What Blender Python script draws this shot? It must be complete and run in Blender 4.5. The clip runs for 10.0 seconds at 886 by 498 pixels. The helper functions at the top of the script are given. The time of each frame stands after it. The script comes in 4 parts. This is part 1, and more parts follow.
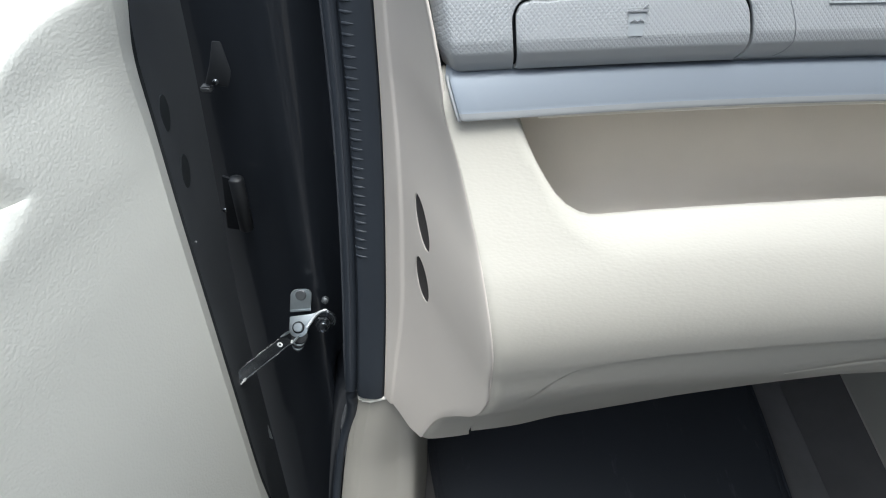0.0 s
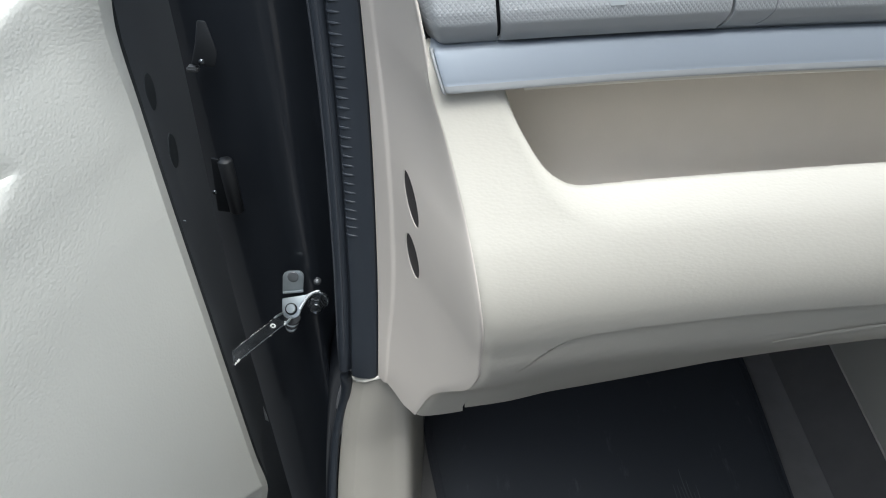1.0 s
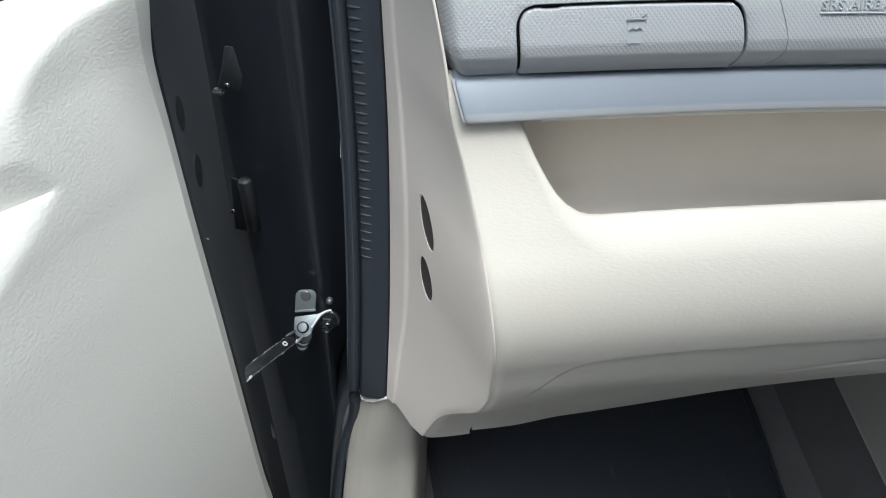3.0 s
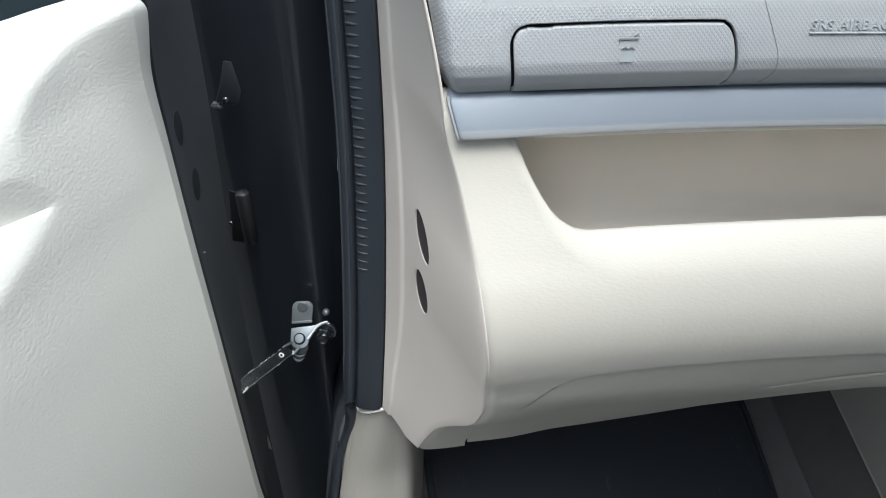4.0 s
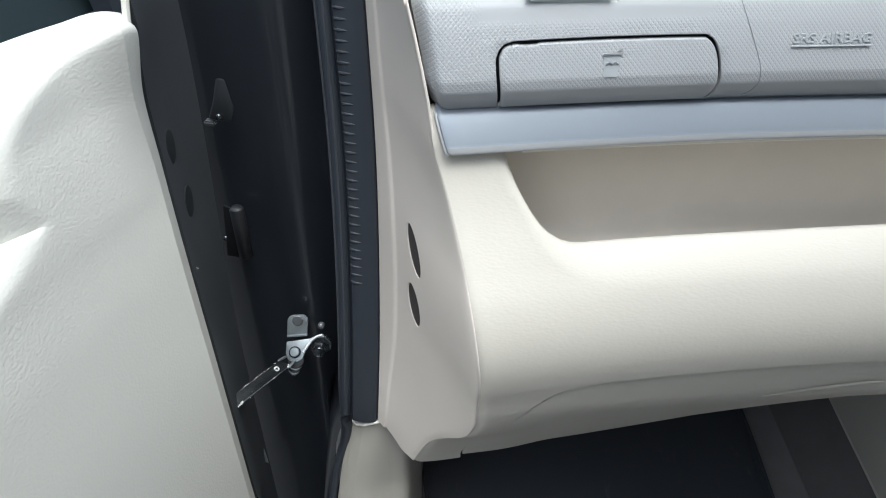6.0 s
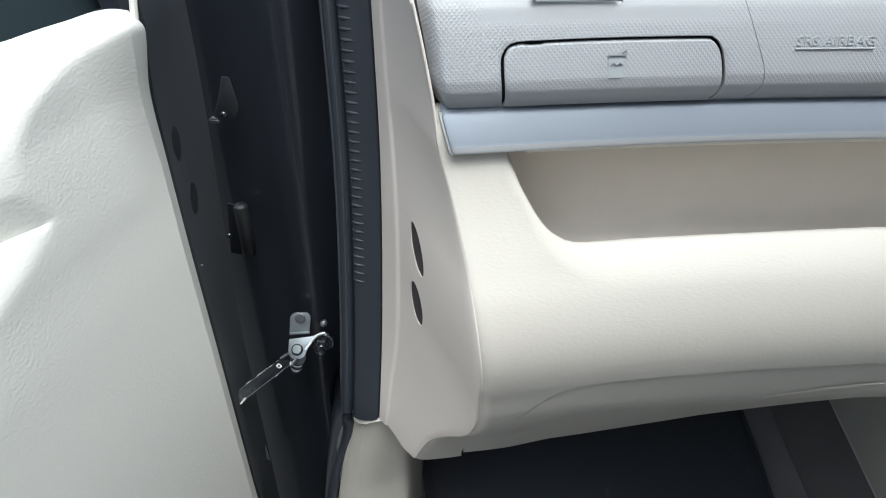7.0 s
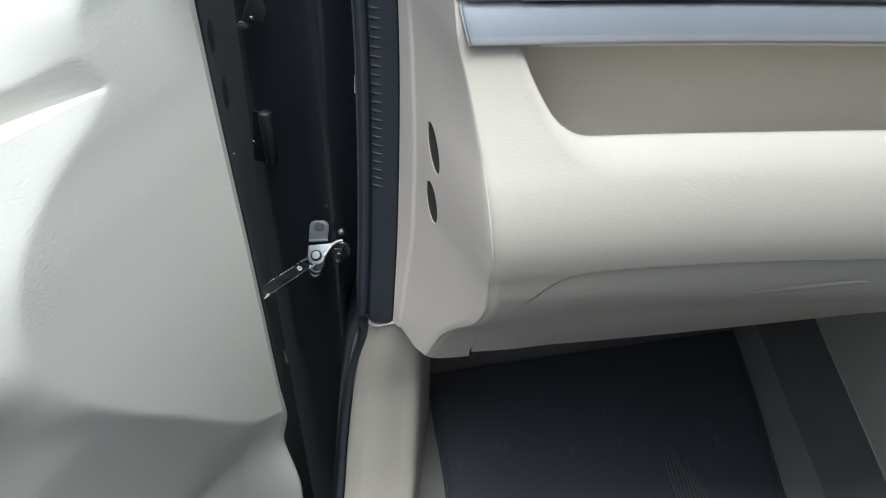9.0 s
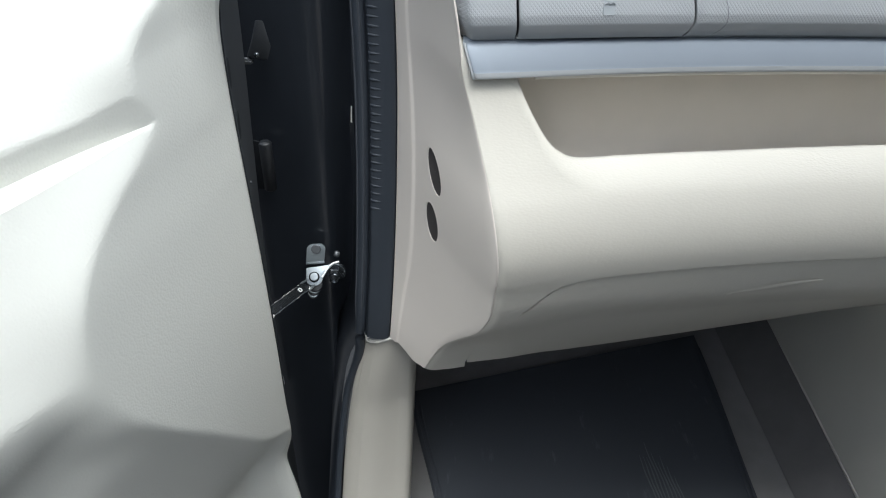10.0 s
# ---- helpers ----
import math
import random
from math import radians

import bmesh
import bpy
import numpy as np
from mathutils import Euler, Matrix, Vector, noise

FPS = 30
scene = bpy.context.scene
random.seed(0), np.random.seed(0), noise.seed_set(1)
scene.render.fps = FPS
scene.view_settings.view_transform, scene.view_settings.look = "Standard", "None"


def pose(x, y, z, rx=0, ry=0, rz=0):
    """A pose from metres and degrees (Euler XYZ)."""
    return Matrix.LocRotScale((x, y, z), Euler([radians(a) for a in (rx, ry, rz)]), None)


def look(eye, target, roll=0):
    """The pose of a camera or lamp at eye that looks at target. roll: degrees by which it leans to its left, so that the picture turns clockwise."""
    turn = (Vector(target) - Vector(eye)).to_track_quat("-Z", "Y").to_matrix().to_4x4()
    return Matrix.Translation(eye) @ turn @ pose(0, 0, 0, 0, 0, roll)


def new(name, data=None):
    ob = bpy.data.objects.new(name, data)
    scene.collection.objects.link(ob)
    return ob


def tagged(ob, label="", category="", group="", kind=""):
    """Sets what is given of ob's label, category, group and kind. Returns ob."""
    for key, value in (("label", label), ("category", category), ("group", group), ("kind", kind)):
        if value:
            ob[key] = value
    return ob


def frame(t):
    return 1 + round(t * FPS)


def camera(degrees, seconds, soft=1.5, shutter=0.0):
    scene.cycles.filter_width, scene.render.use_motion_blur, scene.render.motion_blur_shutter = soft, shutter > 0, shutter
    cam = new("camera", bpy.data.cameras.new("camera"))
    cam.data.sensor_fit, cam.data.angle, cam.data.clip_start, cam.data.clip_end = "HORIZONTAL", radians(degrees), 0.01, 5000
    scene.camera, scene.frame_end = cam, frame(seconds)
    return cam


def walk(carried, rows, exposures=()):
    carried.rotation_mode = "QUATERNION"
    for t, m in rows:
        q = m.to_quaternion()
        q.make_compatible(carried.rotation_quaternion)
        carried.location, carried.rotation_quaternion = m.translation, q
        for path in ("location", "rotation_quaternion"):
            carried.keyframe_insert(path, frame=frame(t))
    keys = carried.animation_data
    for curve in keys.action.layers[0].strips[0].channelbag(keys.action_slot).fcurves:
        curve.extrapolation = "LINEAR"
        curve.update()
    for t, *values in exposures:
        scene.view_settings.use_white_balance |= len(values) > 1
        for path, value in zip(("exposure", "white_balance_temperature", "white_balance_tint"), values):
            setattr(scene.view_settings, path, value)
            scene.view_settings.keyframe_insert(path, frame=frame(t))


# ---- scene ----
cam = camera(69.3, 10.0, soft=1.1)
PATH = [
    (0, (0.031, 0.075, 1.224), (-0.028, 1.617, -0.049), 1.2),
    (0.5, (0.031, 0.07, 1.22), (-0.017, 1.607, -0.058), 0.9),
    (1, (0.036, 0.067, 1.218), (-0.008, 1.587, -0.081), 0.5),
    (1.5, (0.036, 0.068, 1.22), (-0.019, 1.604, -0.06), 0.3),
    (2, (0.03, 0.063, 1.221), (-0.024, 1.61, -0.045), 0.8),
    (2.5, (0.027, 0.059, 1.223), (-0.03, 1.615, -0.031), 1.4),
    (4, (0.031, 0.058, 1.232), (-0.025, 1.637, 0.007), 2.0),
    (4.5, (0.031, 0.056, 1.235), (-0.038, 1.648, 0.027), 1.7),
    (5, (0.035, 0.057, 1.238), (-0.034, 1.66, 0.043), 1.4),
    (5.5, (0.039, 0.057, 1.237), (-0.023, 1.655, 0.035), 1.2),
    (7, (0.037, 0.055, 1.238), (-0.027, 1.651, 0.034), 1.7),
    (7.5, (0.038, 0.042, 1.219), (-0.037, 1.595, -0.039), 1.5),
    (8, (0.048, 0.031, 1.205), (0.011, 1.554, -0.09), 2.2),
    (8.5, (0.037, 0.014, 1.213), (-0.021, 1.568, -0.045), 2.7),
    (9, (0.034, -0.006, 1.217), (-0.038, 1.516, -0.078), 2.6),
    (9.5, (0.027, -0.024, 1.23), (-0.004, 1.523, -0.038), 3.1),
    (10, (-0.011, -0.044, 1.237), (0.065, 1.529, 0.005), 4.0),
]
walk(cam, [(t, look(eye, target, roll)) for t, eye, target, roll in PATH], exposures=[(0.0, 0.67, 6100, 5), (0.8, 0.63, 6100, 5), (1.5, 0.58, 6100, 5), (2.2, 0.65, 6100, 5), (7.4, 0.66, 6100, 5), (8.1, 0.44, 6100, 5), (9.2, 0.45, 6100, 5), (10.0, 0.55, 6080, 5)])

import numpy as np

# ---------------------------------------------------------------- world, sun
world = bpy.data.worlds.new("sky")
scene.world = world
world.use_nodes = True
wn = world.node_tree
sky = wn.nodes.new("ShaderNodeTexSky")
sky.sky_type = 'NISHITA'
sky.sun_disc = False
SUN_EL, SUN_AZ = 78.0, 155.0
sky.sun_elevation, sky.sun_rotation = radians(SUN_EL), radians(SUN_AZ)
sky.dust_density = 4.0
bgn = wn.nodes["Background"]
bgn.inputs["Strength"].default_value = 0.206
mute = wn.nodes.new("ShaderNodeHueSaturation")
mute.inputs["Saturation"].default_value = 0.5
wn.links.new(sky.outputs[0], mute.inputs["Color"])
wn.links.new(mute.outputs[0], bgn.inputs["Color"])
sun = new("sun", bpy.data.lights.new("sun", 'SUN'))
sun.data.energy, sun.data.angle, sun.data.color = 1.75, radians(45), (1.0, 0.99, 0.97)
az = radians(SUN_AZ)
sun_dir = Vector((math.sin(az) * math.cos(radians(SUN_EL)), math.cos(az) * math.cos(radians(SUN_EL)), math.sin(radians(SUN_EL))))
sun.matrix_world = look(sun_dir * 20, (0, 0, 0))


# ---------------------------------------------------------------- materials
def nmat(name):
    m = bpy.data.materials.new(name)
    m.use_nodes = True
    nt = m.node_tree
    return m, nt, nt.nodes["Principled BSDF"]


def nd(nt, kind, **kw):
    n = nt.nodes.new(kind)
    for k, v in kw.items():
        if k in n.inputs:
            n.inputs[k].default_value = v
    return n


def surface(name, color, rough=0.5, metal=0.0, grain=600, relief=0.25, stain=0.05, stain_scale=9, rough_var=0.08, cells=False, stretch=1.0, coat=0.0, dist=0.0005, spec=0.5):
    """Painted, moulded or cloth surface: base colour with large soft stains and fine grain relief."""
    m, nt, p = nmat(name)
    tc = nd(nt, "ShaderNodeTexCoord")
    big = nd(nt, "ShaderNodeTexNoise", Scale=stain_scale, Detail=4.0, Roughness=0.6)
    nt.links.new(tc.outputs["Object"], big.inputs["Vector"])
    ramp = nd(nt, "ShaderNodeMapRange")
    ramp.inputs["To Min"].default_value, ramp.inputs["To Max"].default_value = 1 - stain, 1 + stain
    nt.links.new(big.outputs[0], ramp.inputs["Value"])
    mul = nt.nodes.new("ShaderNodeVectorMath")
    mul.operation = 'SCALE'
    mul.inputs[0].default_value = color
    nt.links.new(ramp.outputs[0], mul.inputs["Scale"])
    nt.links.new(mul.outputs[0], p.inputs["Base Color"])
    if cells:
        fine = nd(nt, "ShaderNodeTexVoronoi", Scale=grain)
        fine.feature = 'SMOOTH_F1'
        fine.inputs["Smoothness"].default_value = 0.35
        mp = nt.nodes.new("ShaderNodeMapping")
        mp.inputs["Scale"].default_value = (stretch, 1.0, 1.0)
        nt.links.new(tc.outputs["Object"], mp.inputs["Vector"])
        wob = nd(nt, "ShaderNodeTexNoise", Scale=grain * 0.6, Detail=2.0)
        nt.links.new(tc.outputs["Object"], wob.inputs["Vector"])
        mixv = nt.nodes.new("ShaderNodeVectorMath")
        mixv.operation = 'MULTIPLY_ADD'
        mixv.inputs[1].default_value = (0.45 / grain,) * 3
        nt.links.new(wob.outputs[1], mixv.inputs[0])
        nt.links.new(mp.outputs[0], mixv.inputs[2])
        nt.links.new(mixv.outputs[0], fine.inputs["Vector"])
    else:
        fine = nd(nt, "ShaderNodeTexNoise", Scale=grain, Detail=3.0, Roughness=0.55)
        nt.links.new(tc.outputs["Object"], fine.inputs["Vector"])
    bump = nd(nt, "ShaderNodeBump", Strength=relief, Distance=dist)
    bump.invert = cells
    nt.links.new(fine.outputs[0], bump.inputs["Height"])
    nt.links.new(bump.outputs[0], p.inputs["Normal"])
    rr = nd(nt, "ShaderNodeMapRange")
    rr.inputs["To Min"].default_value, rr.inputs["To Max"].default_value = rough - rough_var, rough + rough_var
    nt.links.new(big.outputs[0], rr.inputs["Value"])
    nt.links.new(rr.outputs[0], p.inputs["Roughness"])
    p.inputs["Metallic"].default_value = metal
    p.inputs["Specular IOR Level"].default_value = spec
    p.inputs["Coat Weight"].default_value = coat
    return m


def diamond_plastic():
    """Grey soft-touch plastic embossed with rows of small diamonds, smooth along its lower roll."""
    m, nt, p = nmat("grey_embossed_plastic")
    p.inputs["Roughness"].default_value = 0.42
    tc = nd(nt, "ShaderNodeTexCoord")
    sep = nt.nodes.new("ShaderNodeSeparateXYZ")
    nt.links.new(tc.outputs["Object"], sep.inputs[0])

    def mth(op, a, b=None, val=None):
        n = nt.nodes.new("ShaderNodeMath")
        n.operation = op
        nt.links.new(a, n.inputs[0])
        if b is not None:
            nt.links.new(b, n.inputs[1])
        elif val is not None:
            n.inputs[1].default_value = val
        return n.outputs[0]
    u = mth('MULTIPLY', sep.outputs["X"], val=math.pi / 0.0030)
    v = mth('MULTIPLY', sep.outputs["Z"], val=math.pi / 0.0031)
    a = mth('ABSOLUTE', mth('SINE', mth('ADD', u, v)))
    b = mth('ABSOLUTE', mth('SINE', mth('SUBTRACT', u, v)))
    h = mth('MINIMUM', mth('MINIMUM', a, b), val=0.85)
    fade = nd(nt, "ShaderNodeMapRange")
    fade.interpolation_type = 'SMOOTHSTEP'
    fade.inputs["From Min"].default_value, fade.inputs["From Max"].default_value = 1.0745, 1.080
    nt.links.new(sep.outputs["Z"], fade.inputs["Value"])
    fade2 = nd(nt, "ShaderNodeMapRange")
    fade2.interpolation_type = 'SMOOTHSTEP'
    fade2.inputs["From Min"].default_value, fade2.inputs["From Max"].default_value = 1.1165, 1.1115
    nt.links.new(sep.outputs["Z"], fade2.inputs["Value"])
    # the plain ground round the vent does not reach the airbag cover
    far = nd(nt, "ShaderNodeMapRange")
    far.inputs["From Min"].default_value, far.inputs["From Max"].default_value = 0.185, 0.2
    nt.links.new(sep.outputs["X"], far.inputs["Value"])
    near = nd(nt, "ShaderNodeMapRange")
    near.inputs["From Min"].default_value, near.inputs["From Max"].default_value = 0.045, 0.03
    nt.links.new(sep.outputs["X"], near.inputs["Value"])
    hh = mth('MULTIPLY', mth('MULTIPLY', h, fade.outputs[0]), mth('MAXIMUM', mth('MAXIMUM', fade2.outputs[0], near.outputs[0]), far.outputs[0]))
    fine = nd(nt, "ShaderNodeTexNoise", Scale=1500.0, Detail=2.0)
    nt.links.new(tc.outputs["Object"], fine.inputs["Vector"])
    bump0 = nd(nt, "ShaderNodeBump", Strength=0.06, Distance=0.0004)
    nt.links.new(fine.outputs[0], bump0.inputs["Height"])
    bump = nd(nt, "ShaderNodeBump", Strength=0.36, Distance=0.0008)
    nt.links.new(hh, bump.inputs["Height"])
    nt.links.new(bump0.outputs[0], bump.inputs["Normal"])
    nt.links.new(bump.outputs[0], p.inputs["Normal"])
    big = nd(nt, "ShaderNodeTexNoise", Scale=14.0, Detail=3.0)
    nt.links.new(tc.outputs["Object"], big.inputs["Vector"])
    cr = nd(nt, "ShaderNodeMix")
    cr.data_type = 'RGBA'
    cr.inputs[6].default_value, cr.inputs[7].default_value = (0.365, 0.378, 0.388, 1), (0.425, 0.438, 0.448, 1)
    nt.links.new(big.outputs[0], cr.inputs[0])
    nt.links.new(cr.outputs[2], p.inputs["Base Color"])
    return m


def mat_rubber():
    m, nt, p = nmat("ribbed_black_rubber")
    tc = nd(nt, "ShaderNodeTexCoord")
    sc = nd(nt, "ShaderNodeTexNoise", Scale=30.0, Detail=6.0, Roughness=0.7)
    mp = nt.nodes.new("ShaderNodeMapping")
    mp.inputs["Scale"].default_value = (1.0, 0.25, 1.0)
    nt.links.new(tc.outputs["Object"], mp.inputs["Vector"])
    nt.links.new(mp.outputs[0], sc.inputs["Vector"])
    rmp = nd(nt, "ShaderNodeMapRange")
    rmp.inputs["From Min"].default_value, rmp.inputs["From Max"].default_value = 0.62, 0.8
    nt.links.new(sc.outputs[0], rmp.inputs["Value"])
    mx = nd(nt, "ShaderNodeMix")
    mx.data_type = 'RGBA'
    mx.inputs[6].default_value, mx.inputs[7].default_value = (0.062, 0.068, 0.080, 1), (0.13, 0.14, 0.155, 1)
    nt.links.new(rmp.outputs[0], mx.inputs[0])
    nt.links.new(mx.outputs[2], p.inputs["Base Color"])
    p.inputs["Roughness"].default_value = 0.75
    p.inputs["Specular IOR Level"].default_value = 0.3
    fine = nd(nt, "ShaderNodeTexNoise", Scale=500.0, Detail=2.0)
    nt.links.new(tc.outputs["Object"], fine.inputs["Vector"])
    bump = nd(nt, "ShaderNodeBump", Strength=0.3, Distance=0.0006)
    nt.links.new(fine.outputs[0], bump.inputs["Height"])
    nt.links.new(bump.outputs[0], p.inputs["Normal"])
    return m


CREAM = surface("cream_grained_plastic", (0.615, 0.584, 0.513), 0.48, grain=600, relief=0.24, stain=0.035, cells=True, dist=0.0004, stretch=0.5)
CREAM_END = surface("cream_satin_plastic", (0.79, 0.725, 0.655), 0.5, grain=900, relief=0.12, stain=0.04)
CREAM_TRAY = surface("warm_cream_tray_plastic", (0.74, 0.69, 0.62), 0.55, grain=700, relief=0.15, stain=0.07, stain_scale=14)
# cream of the kick panel, darkened in its base colour for the shade low down
CREAM_KICK = surface("shaded_cream_kick_plastic", (0.475, 0.45, 0.395), 0.52, grain=900, relief=0.12, stain=0.05)
CREAM_DOOR = surface("pale_cream_door_skin", (0.66, 0.66, 0.61), 0.52, grain=570, relief=0.25, stain=0.035, cells=True, dist=0.0007)
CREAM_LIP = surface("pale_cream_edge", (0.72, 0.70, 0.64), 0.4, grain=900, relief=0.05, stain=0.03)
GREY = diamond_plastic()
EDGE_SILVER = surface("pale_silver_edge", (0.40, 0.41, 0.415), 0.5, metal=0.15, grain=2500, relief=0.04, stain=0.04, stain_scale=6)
SILVER = surface("satin_silver_paint", (0.30, 0.335, 0.38), 0.5, metal=0.25, grain=2500, relief=0.04, stain=0.04, stain_scale=6)
HOLE = surface("dark_hole_shade", (0.055, 0.049, 0.048), 0.8, grain=400, relief=0.1)
GAP = surface("dark_gap", (0.045, 0.048, 0.054), 0.7, grain=400, relief=0.1)
PAINT = surface("black_body_paint", (0.023, 0.027, 0.034), 0.36, grain=60, relief=0.04, stain=0.2, spec=0.4, coat=0.6)
DULL = surface("dull_black_primer_and_shade", (0.062, 0.068, 0.075), 0.55, grain=300, relief=0.15, stain=0.2, spec=0.3)
RUBBER = surface("black_rubber", (0.034, 0.041, 0.052), 0.42, grain=700, relief=0.15, stain=0.15)
RUBBER_PALE = surface("paler_black_rubber", (0.058, 0.064, 0.075), 0.40, grain=700, relief=0.1, stain=0.15)
STEEL = surface("zinc_plated_steel", (0.36, 0.40, 0.42), 0.40, metal=0.6, grain=300, relief=0.08, stain=0.12, stain_scale=60)
STEEL_LIGHT = surface("bright_zinc_and_glint", (0.62, 0.65, 0.67), 0.35, metal=0.5, grain=300, relief=0.05, stain=0.08, stain_scale=60)
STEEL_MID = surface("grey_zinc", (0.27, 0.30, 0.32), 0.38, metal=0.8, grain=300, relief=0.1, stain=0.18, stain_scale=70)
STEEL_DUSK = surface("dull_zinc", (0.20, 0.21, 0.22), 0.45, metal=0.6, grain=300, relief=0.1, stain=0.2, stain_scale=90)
STEEL_DARK = surface("oiled_dark_steel", (0.10, 0.11, 0.12), 0.26, metal=0.85, grain=240, relief=0.2, stain=0.4, stain_scale=80)
GREASE_GLINT = surface("pale_grease_and_glint", (0.75, 0.76, 0.75), 0.35, grain=900, relief=0.3)
CARPET = surface("dark_grey_carpet", (0.24, 0.233, 0.232), 0.95, grain=1100, relief=0.9, stain=0.18, stain_scale=20, rough_var=0.03)
MATR = mat_rubber()
CONSOLE = surface("grey_beige_console", (0.66, 0.635, 0.57), 0.6, grain=600, relief=0.2)
ROOFCLOTH = surface("light_headliner", (0.6, 0.58, 0.53), 0.9, grain=900, relief=0.3)
SEATCLOTH = surface("grey_cabin_cloth", (0.16, 0.15, 0.135), 0.9, grain=900, relief=0.5)
ASPHALT = surface("grey_asphalt_ground", (0.045, 0.045, 0.045), 0.9, grain=90, relief=0.5, stain=0.15, stain_scale=2)


def glass_mat():
    m, nt, p = nmat("tinted_glass")
    p.inputs["Base Color"].default_value = (0.040, 0.058, 0.066, 1)
    p.inputs["Roughness"].default_value = 0.03
    p.inputs["Transmission Weight"].default_value = 0.12
    p.inputs["IOR"].default_value = 1.45
    return m


GLASS = glass_mat()


# ---------------------------------------------------------------- mesh helpers
def finish(name, me, material, parent=None, label="", sharp=40):
    me.materials.append(material)
    for f in me.polygons:
        f.use_smooth = True
    me.set_sharp_from_angle(angle=radians(sharp))
    ob = new(name, me)
    if parent is not None:
        ob.parent = parent
    if label:
        ob["label"] = label
    return ob


def part(name, bm, material, parent=None, label="", sharp=40):
    bmesh.ops.recalc_face_normals(bm, faces=bm.faces[:])
    me = bpy.data.meshes.new(name)
    bm.to_mesh(me)
    bm.free()
    return finish(name, me, material, parent, label, sharp)


def thing(name, label, category, group="", kind=""):
    return tagged(new(name), label, category, group, kind)


def lerp_table(tab, v):
    """Smooth look-up in a short table of (key, value...) rows with rising keys."""
    if v <= tab[0][0]:
        return tab[0][1:] if len(tab[0]) > 2 else tab[0][1]
    if v >= tab[-1][0]:
        return tab[-1][1:] if len(tab[-1]) > 2 else tab[-1][1]
    for i in range(len(tab) - 1):
        a, b = tab[i], tab[i + 1]
        if a[0] <= v <= b[0]:
            t = (v - a[0]) / (b[0] - a[0])
            p0 = tab[i - 1] if i else a
            p3 = tab[i + 2] if i + 2 < len(tab) else b
            out = []
            for k in range(1, len(a)):
                h = b[0] - a[0]
                d = (b[k] - a[k]) / h
                m1 = (b[k] - p0[k]) / (b[0] - p0[0]) if p0 is not a else d
                m2 = (p3[k] - a[k]) / (p3[0] - a[0]) if p3 is not b else d
                if k and (d == 0):
                    m1 = m2 = 0
                t2, t3 = t * t, t * t * t
                out.append((2 * t3 - 3 * t2 + 1) * a[k] + (t3 - 2 * t2 + t) * h * m1 + (-2 * t3 + 3 * t2) * b[k] + (t3 - t2) * h * m2)
            return tuple(out) if len(out) > 1 else out[0]


def smooth(a, b, v):
    t = max(0.0, min(1.0, (v - a) / (b - a)))
    return t * t * (3 - 2 * t)


def sheet(rows, thick=0.0, away=(0, 1, 0), closed=False):
    """A bmesh from rows of points; thick: backs it with a second skin, moved along away."""
    bm = bmesh.new()
    vs = [[bm.verts.new(p) for p in r] for r in rows]
    n = len(rows[0])
    for i in range(len(rows) - 1):
        for j in range(n if closed else n - 1):
            k = (j + 1) % n
            bm.faces.new((vs[i][j], vs[i][k], vs[i + 1][k], vs[i + 1][j]))
    if thick:
        aw = Vector(away) * thick
        bk = [[bm.verts.new(Vector(p) + aw) for p in r] for r in rows]
        for i in range(len(rows) - 1):
            for j in range(n - 1):
                bm.faces.new((bk[i][j], bk[i + 1][j], bk[i + 1][j + 1], bk[i][j + 1]))
        ring = [(0, j) for j in range(n)] + [(i, n - 1) for i in range(1, len(rows))] + [(len(rows) - 1, j) for j in range(n - 2, -1, -1)] + [(i, 0) for i in range(len(rows) - 2, 0, -1)]
        for q in range(len(ring)):
            a, b = ring[q], ring[(q + 1) % len(ring)]
            bm.faces.new((vs[a[0]][a[1]], bk[a[0]][a[1]], bk[b[0]][b[1]], vs[b[0]][b[1]]))
    return bm


def inside(p, poly):
    c, n = False, len(poly)
    for i in range(n):
        a, b = poly[i], poly[(i + 1) % n]
        if (a[1] > p[1]) != (b[1] > p[1]) and p[0] < (b[0] - a[0]) * (p[1] - a[1]) / (b[1] - a[1]) + a[0]:
            c = not c
    return c


def near_edge(p, poly, d):
    P = Vector(p)
    for i in range(len(poly)):
        a, b = Vector(poly[i]), Vector(poly[(i + 1) % len(poly)])
        e = b - a
        t = max(0, min(1, (P - a).dot(e) / max(e.length_squared, 1e-12)))
        if (a + e * t - P).length < d:
            return True
    return False


def dense(poly, step):
    out = []
    for i in range(len(poly)):
        a, b = Vector(poly[i]), Vector(poly[(i + 1) % len(poly)])
        n = max(1, int((b - a).length / step))
        out += [tuple(a + (b - a) * k / n) for k in range(n)]
    return out


